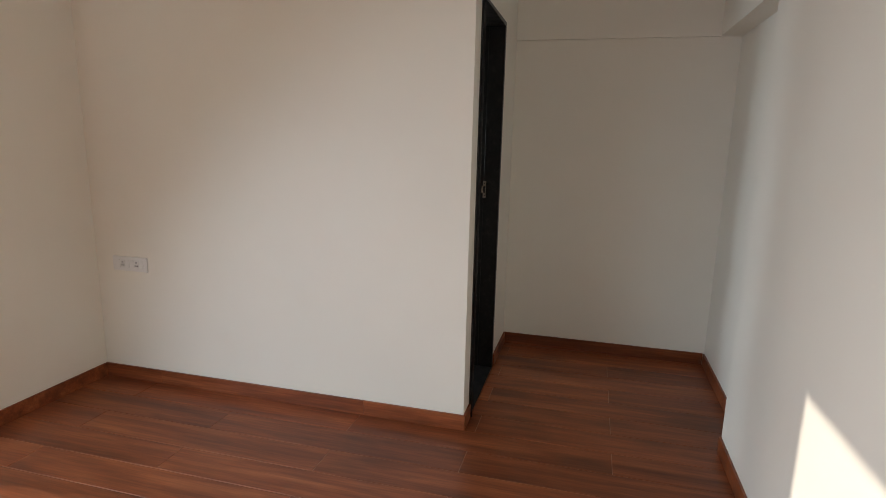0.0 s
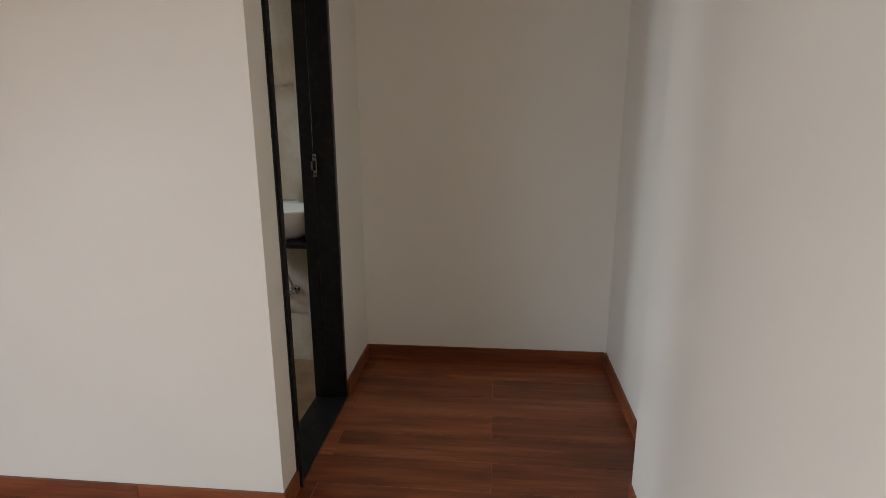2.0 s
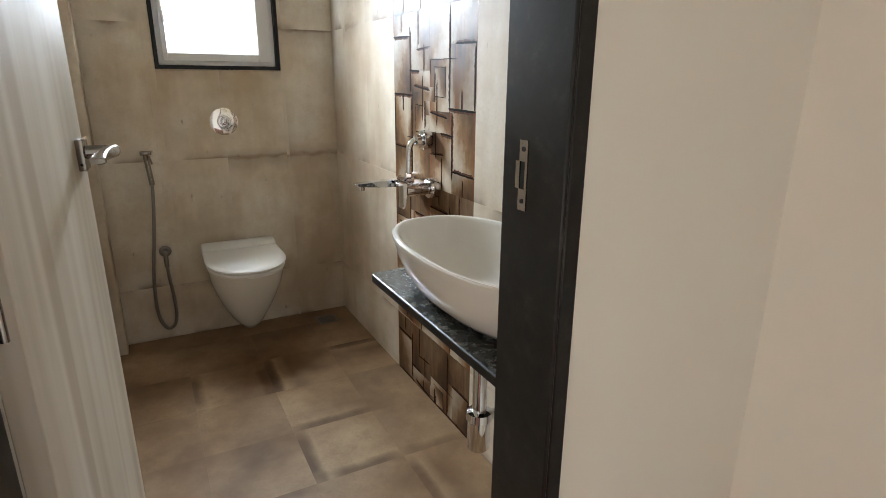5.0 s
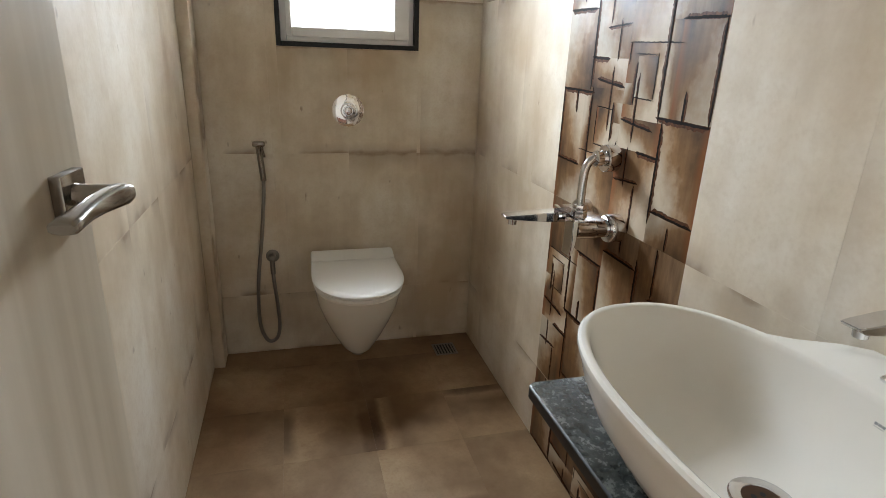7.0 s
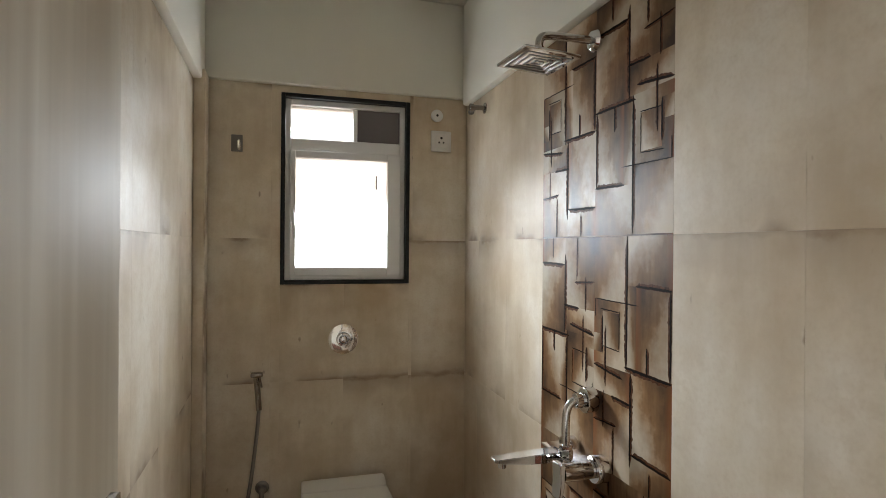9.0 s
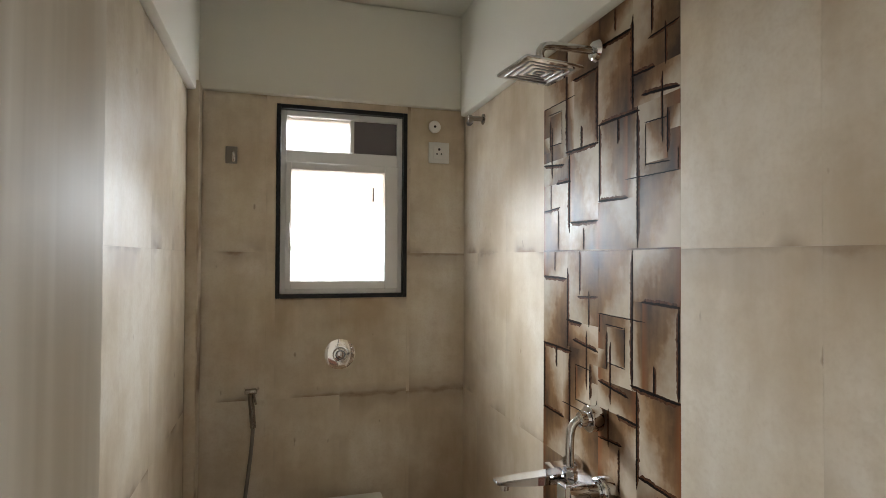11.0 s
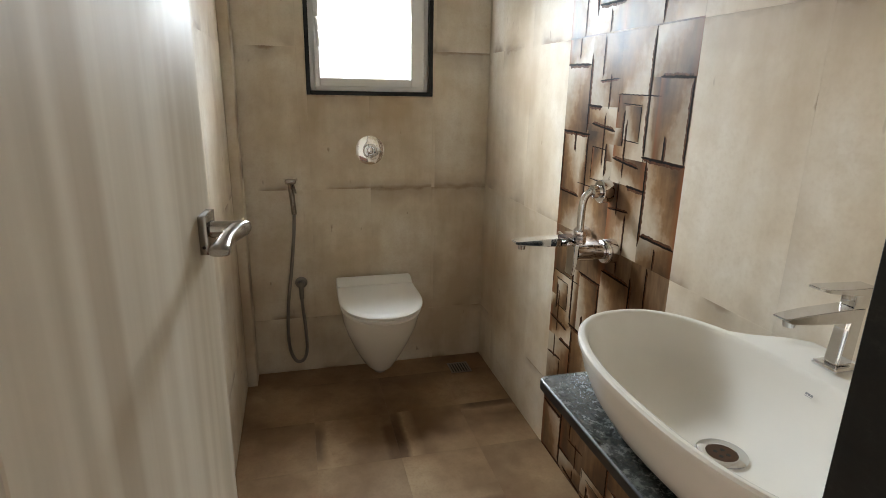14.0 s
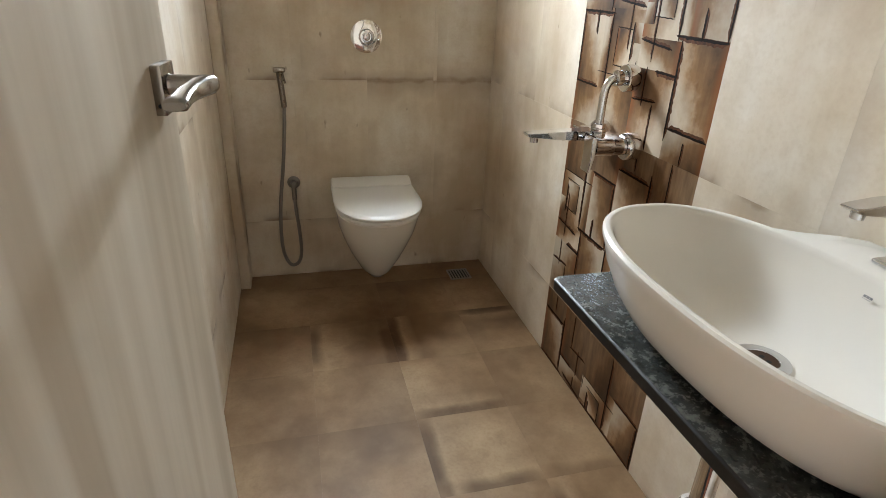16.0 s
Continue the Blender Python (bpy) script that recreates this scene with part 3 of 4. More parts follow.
def basin():
    ob = thing("wash_basin", "white glazed ceramic vessel basin on the granite counter", "basin", (-0.423, 0.926, 0.743))
    cx, cy, n = 0.0, 0.0, 72

    def ring(a, b1, z, deck=0.0, sq=2.35):
        pts = []
        for k in range(n):
            t = 2 * math.pi * k / n
            c, s = math.cos(t), math.sin(t)
            x = a * math.copysign(abs(c) ** (2 / sq), c)
            y = b1 * math.copysign(abs(s) ** (2 / sq), s)
            if y > 0 and deck > 0:
                u = max(0.0, min(1.0, (0.165 - abs(x)) / 0.07))
                y += deck * u * u * (3 - 2 * u) * min(1.0, y / (0.6 * b1))
            pts.append((x, y, z))
        return pts

    bm = bmesh.new()
    outer = [ring(0.190, 0.084, 0.001), ring(0.212, 0.099, 0.004), ring(0.243, 0.121, 0.025), ring(0.268, 0.140, 0.058, 0.02), ring(0.287, 0.154, 0.095, 0.055),
             ring(0.296, 0.161, 0.125, 0.088), ring(0.301, 0.165, 0.136, 0.098), ring(0.3005, 0.1645, 0.142, 0.0985), ring(0.297, 0.161, 0.1455, 0.096),
             ring(0.291, 0.155, 0.1455), ring(0.287, 0.151, 0.143), ring(0.283, 0.147, 0.135), ring(0.272, 0.139, 0.112), ring(0.246, 0.122, 0.072),
             ring(0.200, 0.098, 0.043), ring(0.14, 0.070, 0.030), ring(0.07, 0.04, 0.026), ring(0.03, 0.026, 0.0255, 0, 2.0)]
    loft(bm, outer)
    bowl = part("bowl", bm, CERAMIC, ob)
    bm = bmesh.new()
    lathe(bm, (0.005, 0.005, 0.0262), (0, 0, 1), [(0, 0.037), (0.002, 0.037), (0.003, 0.034), (0.0032, 0.023), (0.0005, 0.022)])
    waste = part("waste", bm, CHROME, ob, "chrome waste ring")
    bm = bmesh.new()
    cyl(bm, (0.005, 0.005, 0.0266), (0.005, 0.005, 0.0282), 0.0225)
    part("strainer", bm, RUST, waste, "brown stained strainer")
    bm = bmesh.new()
    for k in range(4):
        a = math.pi / 4 + k * math.pi / 2
        cyl(bm, (0.005 + 0.009 * math.cos(a), 0.005 + 0.009 * math.sin(a), 0.0283), (0.005 + 0.009 * math.cos(a), 0.005 + 0.009 * math.sin(a), 0.0286), 0.0035, n=10)
    part("strainer_hole", bm, HOLE, waste)
    # maker's mark: three tiny grey bars over a line, on the inner back slope
    bm = bmesh.new()
    for dx in (-0.0065, -0.002, 0.0025):
        box(bm, dx, dx + 0.0036, 0.0, 0.0035, -0.0002, 0.0002)
    box(bm, -0.0065, 0.0061, -0.0022, -0.0016, -0.0002, 0.0002)
    mark = part("maker_mark", bm, INK, ob, "small grey printed mark", False)
    mark.location, mark.rotation_euler = (0.014, 0.1365, 0.1175), (radians(72), 0, 0)
    ob.scale.z = 0.95
    return ob


basin()


def basin_tap():
    """Single-lever tap with square column, flat spout and paddle lever."""
    ob = thing("basin_tap", "chrome single-lever basin tap on the basin deck", "tap", (-0.434, 1.138, 0.8815))
    bm = bmesh.new()
    rbox(bm, -0.022, 0.022, -0.030, 0.022, 0.0, 0.008, r=0.0035, seg=3)
    part("base", bm, CHROME, ob)
    bm = bmesh.new()
    loft(bm, [[(-0.013, -0.019, 0.006), (0.013, -0.019, 0.006), (0.013, 0.013, 0.006), (-0.013, 0.013, 0.006)],
              [(-0.012, -0.012, 0.080), (0.012, -0.012, 0.080), (0.012, 0.017, 0.080), (-0.012, 0.017, 0.080)],
              [(-0.012, -0.010, 0.104), (0.012, -0.010, 0.104), (0.012, 0.019, 0.104), (-0.012, 0.019, 0.104)]])
    bmesh.ops.bevel(bm, geom=bm.edges[:], offset=0.004, segments=3, affect="EDGES")
    part("column", bm, CHROME, ob)
    bm = bmesh.new()
    loft(bm, [[(-0.0155, -0.010, 0.080), (0.0155, -0.010, 0.080), (0.0155, -0.010, 0.1035), (-0.0155, -0.010, 0.1035)],
              [(-0.015, -0.080, 0.083), (0.015, -0.080, 0.083), (0.015, -0.080, 0.101), (-0.015, -0.080, 0.101)],
              [(-0.014, -0.122, 0.088), (0.014, -0.122, 0.088), (0.014, -0.122, 0.097), (-0.014, -0.122, 0.097)],
              [(-0.012, -0.133, 0.094), (0.012, -0.133, 0.094), (0.012, -0.133, 0.096), (-0.012, -0.133, 0.096)]])
    bmesh.ops.bevel(bm, geom=bm.edges[:], offset=0.0015, segments=2, affect="EDGES")
    part("spout", bm, CHROME, ob)
    bm = bmesh.new()
    cyl(bm, (0, -0.112, 0.088), (0, -0.112, 0.079), 0.009, 0.008, 18)
    part("aerator", bm, CHROME, ob)
    bm = bmesh.new()
    rbox(bm, -0.0125, 0.0125, -0.010, 0.019, 0.100, 0.1255, r=0.003)
    part("cartridge", bm, CHROME, ob)
    bm = bmesh.new()
    loft(bm, [[(-0.015, 0.026, 0.122), (0.015, 0.026, 0.122), (0.015, 0.026, 0.135), (-0.015, 0.026, 0.135)],
              [(-0.0165, -0.018, 0.125), (0.0165, -0.018, 0.125), (0.0165, -0.018, 0.136), (-0.0165, -0.018, 0.136)],
              [(-0.0155, -0.062, 0.131), (0.0155, -0.062, 0.131), (0.0155, -0.062, 0.138), (-0.0155, -0.062, 0.138)],
              [(-0.010, -0.080, 0.136), (0.010, -0.080, 0.136), (0.010, -0.080, 0.140), (-0.010, -0.080, 0.140)]])
    bmesh.ops.bevel(bm, geom=bm.edges[:], offset=0.0015, segments=2, affect="EDGES")
    part("lever", bm, CHROME, ob)


basin_tap()

trap = thing("bottle_trap", "chrome bottle trap below the basin, piped to the wall", "waste trap", (-0.44, 0.93, 0.36))


def tpart(name, bm, mat=CHROME, label=""):
    return hang(part(name, bm, mat, None, label), trap)


bm = bmesh.new()
lathe(bm, (-0.44, 0.93, 0.7225), (0, 0, -1), [(0, 0.030), (0.012, 0.030), (0.014, 0.017), (0.26, 0.017)])
tpart("down_pipe", bm)
bm = bmesh.new()
lathe(bm, (-0.44, 0.93, 0.468), (0, 0, -1), [(0, 0.020), (0.002, 0.030), (0.022, 0.031), (0.024, 0.028), (0.026, 0.0275), (0.098, 0.0275), (0.105, 0.022), (0.106, 0.004)])
tpart("bottle", bm)
bm = bmesh.new()
tube(bm, [(-0.445, 0.95, 0.445), (-0.470, 1.17, 0.410)], 0.0135, 16)
tpart("waste_arm", bm)
bm = bmesh.new()
lathe(bm, (-0.472, YN - 0.001, 0.408), (0, -1, 0), [(0, 0.036), (0.004, 0.036), (0.016, 0.024), (0.022, 0.017)])
tpart("flange", bm)

stop = thing("angle_valve", "chrome angle valve with flexible hose below the basin", "valve", (-0.367, YN, 0.396))
bm = bmesh.new()
lathe(bm, (-0.367, YN - 0.001, 0.396), (0, -1, 0), [(0, 0.026), (0.003, 0.026), (0.008, 0.012), (0.045, 0.012), (0.046, 0.016), (0.066, 0.016), (0.068, 0.010)])
hang(part("body", bm, CHROME), stop)
bm = bmesh.new()
tube(bm, smooth_path([(-0.367, 1.155, 0.400), (-0.367, 1.150, 0.43), (-0.385, 1.13, 0.50), (-0.41, 1.11, 0.60), (-0.425, 1.12, 0.7225)]), 0.006)
hang(part("flexible_hose", bm, STEEL), stop)


# ---- wall-hung toilet ----
def d_ring(xr, xf, w, z, back=0.92, n=28):
    """A D-shaped outline: straight back at xr, round front at xf."""
    depth = min(abs(xf - xr) * 0.62, 0.24)
    xm = xf - depth
    pts = [(xr, -w * back, z), ((xr + xm) / 2, -w * (0.5 + back / 2), z)]
    for k in range(n + 1):
        t = -math.pi / 2 + math.pi * k / n
        pts.append((xm + depth * abs(math.cos(t)) ** 0.86, w * math.copysign(abs(math.sin(t)) ** 0.94, t), z))
    pts += [((xr + xm) / 2, w * (0.5 + back / 2), z), (xr, w * back, z)]
    return pts


def toilet():
    ob = thing("toilet", "white wall-hung ceramic toilet with closed lid", "toilet", (XB + 0.002, 0.650, -0.006))
    bm = bmesh.new()
    loft(bm, [d_ring(0.11, 0.21, 0.016, 0.080), d_ring(0.05, 0.272, 0.048, 0.088), d_ring(0.01, 0.320, 0.077, 0.125), d_ring(0.0, 0.372, 0.110, 0.19),
              d_ring(0.0, 0.418, 0.136, 0.26), d_ring(0.0, 0.458, 0.156, 0.33), d_ring(0.0, 0.482, 0.164, 0.385), d_ring(0.0, 0.492, 0.169, 0.408), d_ring(0.0, 0.488, 0.166, 0.414)])
    part("bowl", bm, CERAMIC, ob)
    bm = bmesh.new()
    loft(bm, [d_ring(0.09, 0.494, 0.166, 0.4145), d_ring(0.088, 0.499, 0.170, 0.418), d_ring(0.088, 0.499, 0.170, 0.427), d_ring(0.09, 0.496, 0.168, 0.429)])
    part("seat", bm, SEATPLASTIC, ob)
    bm = bmesh.new()
    loft(bm, [d_ring(0.09, 0.498, 0.170, 0.4305, 0.98), d_ring(0.088, 0.503, 0.174, 0.434, 0.98), d_ring(0.088, 0.503, 0.174, 0.440, 0.98),
              d_ring(0.092, 0.497, 0.169, 0.4455, 0.98), d_ring(0.11, 0.47, 0.150, 0.448, 0.98)])
    lid = part("lid", bm, SEATPLASTIC, ob)
    bm = bmesh.new()
    loft(bm, [[(0.050, -0.168, 0.415), (0.105, -0.168, 0.415), (0.105, 0.168, 0.415), (0.050, 0.168, 0.415)],
              [(0.050, -0.170, 0.445), (0.135, -0.168, 0.4475), (0.135, 0.168, 0.4475), (0.050, 0.170, 0.445)],
              [(0.055, -0.167, 0.470), (0.098, -0.166, 0.470), (0.098, 0.166, 0.470), (0.055, 0.167, 0.470)]])
    bmesh.ops.bevel(bm, geom=bm.edges[:], offset=0.004, segments=2, affect="EDGES")
    part("hinge_cover", bm, SEATPLASTIC, ob)


toilet()

flush = thing("flush_valve", "round polished chrome flush plate with push button", "flush plate", (XB, 0.651, 1.025))
bm = bmesh.new()
lathe(bm, (0.0005, 0, 0), (1, 0, 0), [(0, 0.064), (0.003, 0.064), (0.0055, 0.0625), (0.0085, 0.050), (0.0095, 0.031)], 48)
plate = part("plate", bm, BRIGHT, flush)
bm = bmesh.new()
lathe(bm, (0.008, 0, 0), (1, 0, 0), [(0, 0.030), (0.012, 0.0295), (0.016, 0.026), (0.0165, 0.020), (0.013, 0.0185), (0.013, 0.0155), (0.020, 0.014), (0.0215, 0.009)], 40)
part("push_button", bm, CHROME, flush)

# ---- health faucet with hose ----
jet = thing("hand_bidet_spray", "satin steel hand bidet spray with looping hose", "bidet spray", (XB, 0.301, 0.85))


def jpart(name, bm, mat=STEEL, label=""):
    return hang(part(name, bm, mat, None, label), jet)


bm = bmesh.new()
rbox(bm, -2.309, -2.292, 0.300, 0.322, 0.855, 0.885, r=0.003)
jpart("holder", bm, SATIN)
bm = bmesh.new()
tube(bm, smooth_path([(-2.285, 0.315, 0.755), (-2.282, 0.312, 0.80), (-2.280, 0.307, 0.86), (-2.274, 0.305, 0.893)]), 0.0115, 16)
rbox(bm, -2.286, -2.256, 0.283, 0.330, 0.890, 0.909, r=0.006)
tube(bm, [(-2.268, 0.318, 0.885), (-2.260, 0.326, 0.85)], 0.004, 8)
jpart("spray_handle", bm, SATIN)
bm = bmesh.new()
tube(bm, smooth_path([(-2.285, 0.315, 0.757), (-2.288, 0.308, 0.66), (-2.290, 0.290, 0.50), (-2.288, 0.268, 0.34), (-2.284, 0.260, 0.20), (-2.282, 0.266, 0.11),
                      (-2.280, 0.292, 0.055), (-2.279, 0.325, 0.065), (-2.279, 0.340, 0.12), (-2.278, 0.338, 0.22), (-2.276, 0.330, 0.32), (-2.275, 0.328, 0.37)], 10), 0.0075, 12)
jpart("hose", bm)
bm = bmesh.new()
lathe(bm, (XB + 0.001, 0.329, 0.432), (1, 0, 0), [(0, 0.027), (0.003, 0.027), (0.008, 0.014), (0.04, 0.014), (0.042, 0.010)])
cyl(bm, (-2.275, 0.328, 0.43), (-2.275, 0.328, 0.365), 0.010)
jpart("angle_valve", bm, DARKSTEEL)

# ---- wall mixer ----
MX = -1.24
mixer = thing("shower_mixer", "chrome wall-mounted bath mixer with long flat spout", "mixer tap", (MX, YN, 0.86))


def mpart(name, bm, label=""):
    return hang(part(name, bm, CHROME, None, label), mixer)


for dx in (-0.075, 0.075):
    bm = bmesh.new()
    lathe(bm, (MX + dx, YN - 0.0075, 0.860), (0, -1, 0), [(0, 0.0335), (0.0015, 0.0345), (0.030, 0.0345), (0.0325, 0.0325), (0.0328, 0.0185), (0.040, 0.0180), (0.0402, 0.0205), (0.060, 0.0205)], 40)
    mpart("wall_flange", bm)
bm = bmesh.new()
cyl(bm, (MX - 0.085, 1.125, 0.860), (MX + 0.085, 1.125, 0.860), 0.019, n=32)
mpart("mixer_body", bm)
bm = bmesh.new()
rbox(bm, MX - 0.085, MX + 0.080, 1.090, 1.158, 0.8765, 0.8810, r=0.0015)
mpart("top_shelf", bm)
bm = bmesh.new()
loft(bm, [[(MX - 0.022, 1.10, 0.862), (MX + 0.022, 1.10, 0.862), (MX + 0.022, 1.10, 0.890), (MX - 0.022, 1.10, 0.890)],
          [(MX - 0.020, 1.00, 0.866), (MX + 0.020, 1.00, 0.866), (MX + 0.020, 1.00, 0.887), (MX - 0.020, 1.00, 0.887)],
          [(MX - 0.018, 0.935, 0.872), (MX + 0.018, 0.935, 0.872), (MX + 0.018, 0.935, 0.884), (MX - 0.018, 0.935, 0.884)],
          [(MX - 0.016, 0.915, 0.876), (MX + 0.016, 0.915, 0.876), (MX + 0.016, 0.915, 0.883), (MX - 0.016, 0.915, 0.883)]])
bmesh.ops.bevel(bm, geom=bm.edges[:], offset=0.0015, segments=2, affect="EDGES")
mpart("spout", bm)
bm = bmesh.new()
cyl(bm, (MX, 0.940, 0.872), (MX, 0.940, 0.858), 0.011, 0.010)
mpart("aerator", bm)
bm = bmesh.new()
lathe(bm, (MX + 0.075, 1.150, 0.860), (0, -1, 0), [(0, 0.021), (0.030, 0.0215), (0.031, 0.0195), (0.034, 0.0195), (0.035, 0.0225), (0.082, 0.0225), (0.084, 0.018)])
mpart("cartridge", bm)
bm = bmesh.new()
loft(bm, [[(MX + 0.053, 1.066, 0.886), (MX + 0.097, 1.066, 0.886), (MX + 0.097, 1.052, 0.886), (MX + 0.053, 1.052, 0.886)],
          [(MX + 0.053, 1.065, 0.835), (MX + 0.097, 1.065, 0.835), (MX + 0.097, 1.053, 0.835), (MX + 0.053, 1.053, 0.835)],
          [(MX + 0.055, 1.058, 0.800), (MX + 0.095, 1.058, 0.800), (MX + 0.095, 1.050, 0.800), (MX + 0.055, 1.050, 0.800)]])
bmesh.ops.bevel(bm, geom=bm.edges[:], offset=0.002, segments=2, affect="EDGES")
mpart("lever", bm)
bm = bmesh.new()
lathe(bm, (MX + 0.022, YN - 0.0075, 1.020), (0, -1, 0), [(0, 0.0320), (0.0015, 0.0330), (0.028, 0.0330), (0.030, 0.0310), (0.0302, 0.0160), (0.036, 0.0160), (0.0362, 0.0190), (0.052, 0.0190), (0.054, 0.012)], 40)
mpart("bend_flange", bm)
bm = bmesh.new()
tube(bm, smooth_path([(MX + 0.022, 1.150, 1.020), (MX + 0.022, 1.128, 1.019), (MX + 0.022, 1.112, 1.004), (MX + 0.022, 1.106, 0.970), (MX + 0.022, 1.106, 0.880)], 8), 0.0105, 16)
mpart("bend_pipe", bm)
bm = bmesh.new()
lathe(bm, (MX + 0.022, 1.106, 0.8812), (0, 0, 1), [(0, 0.019), (0.014, 0.019), (0.016, 0.016), (0.026, 0.016), (0.028, 0.012)], 6)
mpart("union_nut", bm)

# ---- overhead shower ----
shower = thing("overhead_shower", "square chrome overhead shower on a wall arm", "shower head", (-1.222, YN, 1.96))


def spart(name, bm, label=""):
    return hang(part(name, bm, CHROME, None, label), shower)


bm = bmesh.new()
lathe(bm, (-1.222, YN - 0.0075, 1.958), (0, -1, 0), [(0, 0.028), (0.003, 0.029), (0.012, 0.024), (0.016, 0.013)])
spart("flange", bm)
bm = bmesh.new()
tube(bm, smooth_path([(-1.222, 1.18, 1.958), (-1.222, 1.10, 1.958), (-1.222, 1.045, 1.956), (-1.222, 1.026, 1.945), (-1.222, 1.022, 1.92)], 8), 0.0105, 16)
spart("arm", bm)
bm = bmesh.new()
cyl(bm, (-1.222, 1.021, 1.925), (-1.220, 1.018, 1.893), 0.014, 0.018)
spart("ball_joint", bm)
bm = bmesh.new()
rbox(bm, -0.09, 0.09, -0.075, 0.075, -0.005, 0.004, r=0.003)
head = part("shower_head", bm, CHROME, shower)
head.matrix_parent_inverse = Matrix.Translation((1.222 - 1.222, 0, 0))
head.location, head.rotation_euler = (0.004, -0.175, -0.072), (radians(-4), radians(3), 0)
bm = bmesh.new()
for k, s in enumerate((0.070, 0.050, 0.030, 0.012)):
    t, q = 0.0032, s * 0.83
    for a in ((-s, s, -q - t, -q + t), (-s, s, q - t, q + t), (-s - t, -s + t, -q, q), (s - t, s + t, -q, q)):
        box(bm, *a, -0.0062, -0.0049)
nz = part("nozzle_groove", bm, DARKSTEEL, head, "dark concentric spray grooves", False)

# ---- small fixtures on the bathroom walls ----
tapstub = thing("geyser_valve", "small chrome water outlet valve below the painted band", "valve", (-2.07, YN, 1.985))
bm = bmesh.new()
lathe(bm, (0, -0.0005, 0), (0, -1, 0), [(0, 0.022), (0.003, 0.022), (0.006, 0.010), (0.05, 0.010), (0.051, 0.014), (0.066, 0.014), (0.068, 0.010)])
part("body", bm, SATIN, tapstub)
bm = bmesh.new()
cyl(bm, (-0.012, -0.04, 0), (-0.055, -0.04, -0.004), 0.008, 0.008, 14)
cyl(bm, (-0.055, -0.04, -0.004), (-0.068, -0.04, -0.004), 0.013, 0.011, 14)
part("outlet", bm, DARKSTEEL, tapstub)

sock = thing("geyser_socket", "white plastic power socket on the tiled wall", "socket", (XB, 1.072, 1.884))
bm = bmesh.new()
rbox(bm, 0.0005, 0.009, -0.046, 0.046, -0.046, 0.046, r=0.003)
plate = part("plate", bm, SWITCH, sock)
bm = bmesh.new()
rbox(bm, 0.0092, 0.0115, -0.026, 0.026, -0.03, 0.03, r=0.001, seg=1)
part("module", bm, SWITCH, sock)
bm = bmesh.new()
cyl(bm, (0.0116, 0, 0.014), (0.0121, 0, 0.014), 0.0055, n=12)
cyl(bm, (0.0116, -0.010, -0.006), (0.0121, -0.010, -0.006), 0.004, n=12)
cyl(bm, (0.0116, 0.010, -0.006), (0.0121, 0.010, -0.006), 0.004, n=12)
part("pin_hole", bm, HOLE, sock)

cap = thing("cable_outlet", "round cream cable outlet cap on the tiled wall", "outlet", (XB, 1.053, 1.997))
bm = bmesh.new()
lathe(bm, (0.0005, 0, 0), (1, 0, 0), [(0, 0.027), (0.006, 0.027), (0.010, 0.022), (0.011, 0.006)])
part("cap", bm, SWITCH, cap)
bm = bmesh.new()
cyl(bm, (0.0112, 0, 0), (0.0118, 0, 0), 0.0055, n=12)
part("hole", bm, HOLE, cap)

hook = thing("robe_hook", "small square chrome robe hook on the tiles", "hook", (XB, 0.222, 1.826))
bm = bmesh.new()
rbox(bm, 0.0005, 0.008, -0.022, 0.022, -0.034, 0.034, r=0.003)
part("plate", bm, DARKSTEEL, hook)
bm = bmesh.new()
tube(bm, smooth_path([(0.008, 0.008, 0.012), (0.024, 0.010, -0.006), (0.034, 0.010, -0.026), (0.042, 0.010, -0.016), (0.046, 0.010, 0.004)]), 0.006)
part("prong", bm, CHROME, hook)

drain = thing("floor_drain", "square steel floor drain grating", "drain", (-2.172, 1.05, -0.01))
bm = bmesh.new()
for s in ((-0.05, 0.05, -0.05, -0.042), (-0.05, 0.05, 0.042, 0.05), (-0.05, -0.042, -0.042, 0.042), (0.042, 0.05, -0.042, 0.042)):
    box(bm, *s, 0.0003, 0.003)
for k in range(6):
    box(bm, -0.042, 0.042, -0.036 + k * 0.0135, -0.030 + k * 0.0135, 0.0008, 0.0026)
part("grating", bm, STEEL, drain, "", False)
bm = bmesh.new()
box(bm, -0.042, 0.042, -0.042, 0.042, 0.0002, 0.0007)
part("sump", bm, HOLE, drain, "", False)

# bedroom switch board
sw = thing("wall_socket", "white modular switch and socket plate on wall", "socket", (-1.872, 0, 0.672))
bm = bmesh.new()
rbox(bm, -0.112, 0.112, -0.010, -0.0005, -0.040, 0.040, r=0.004)
part("plate", bm, SWITCH, sw)
for k in range(-1, 5):
    bm = bmesh.new()
    rbox(bm, -0.060 + k * 0.030 + 0.001, -0.030 + k * 0.030 - 0.001, -0.0125, -0.0101, -0.022, 0.022, r=0.001, seg=1)
    m1 = part("module", bm, SWITCH, sw)
    if k in (0, 3):
        bm = bmesh.new()
        for dx, dz in ((0.015, 0.010), (0.008, -0.007), (0.022, -0.007)):
            cyl(bm, (-0.060 + k * 0.030 + dx, -0.0126, dz), (-0.060 + k * 0.030 + dx, -0.0130, dz), 0.0042, n=12)
        part("pin_hole", bm, HOLE, m1)

# ---- skirting of wood-look tile strips ----
skirt = thing("baseboard", "wood-look tile skirting along the walls", "baseboard")
skirt["kind"] = "structure"


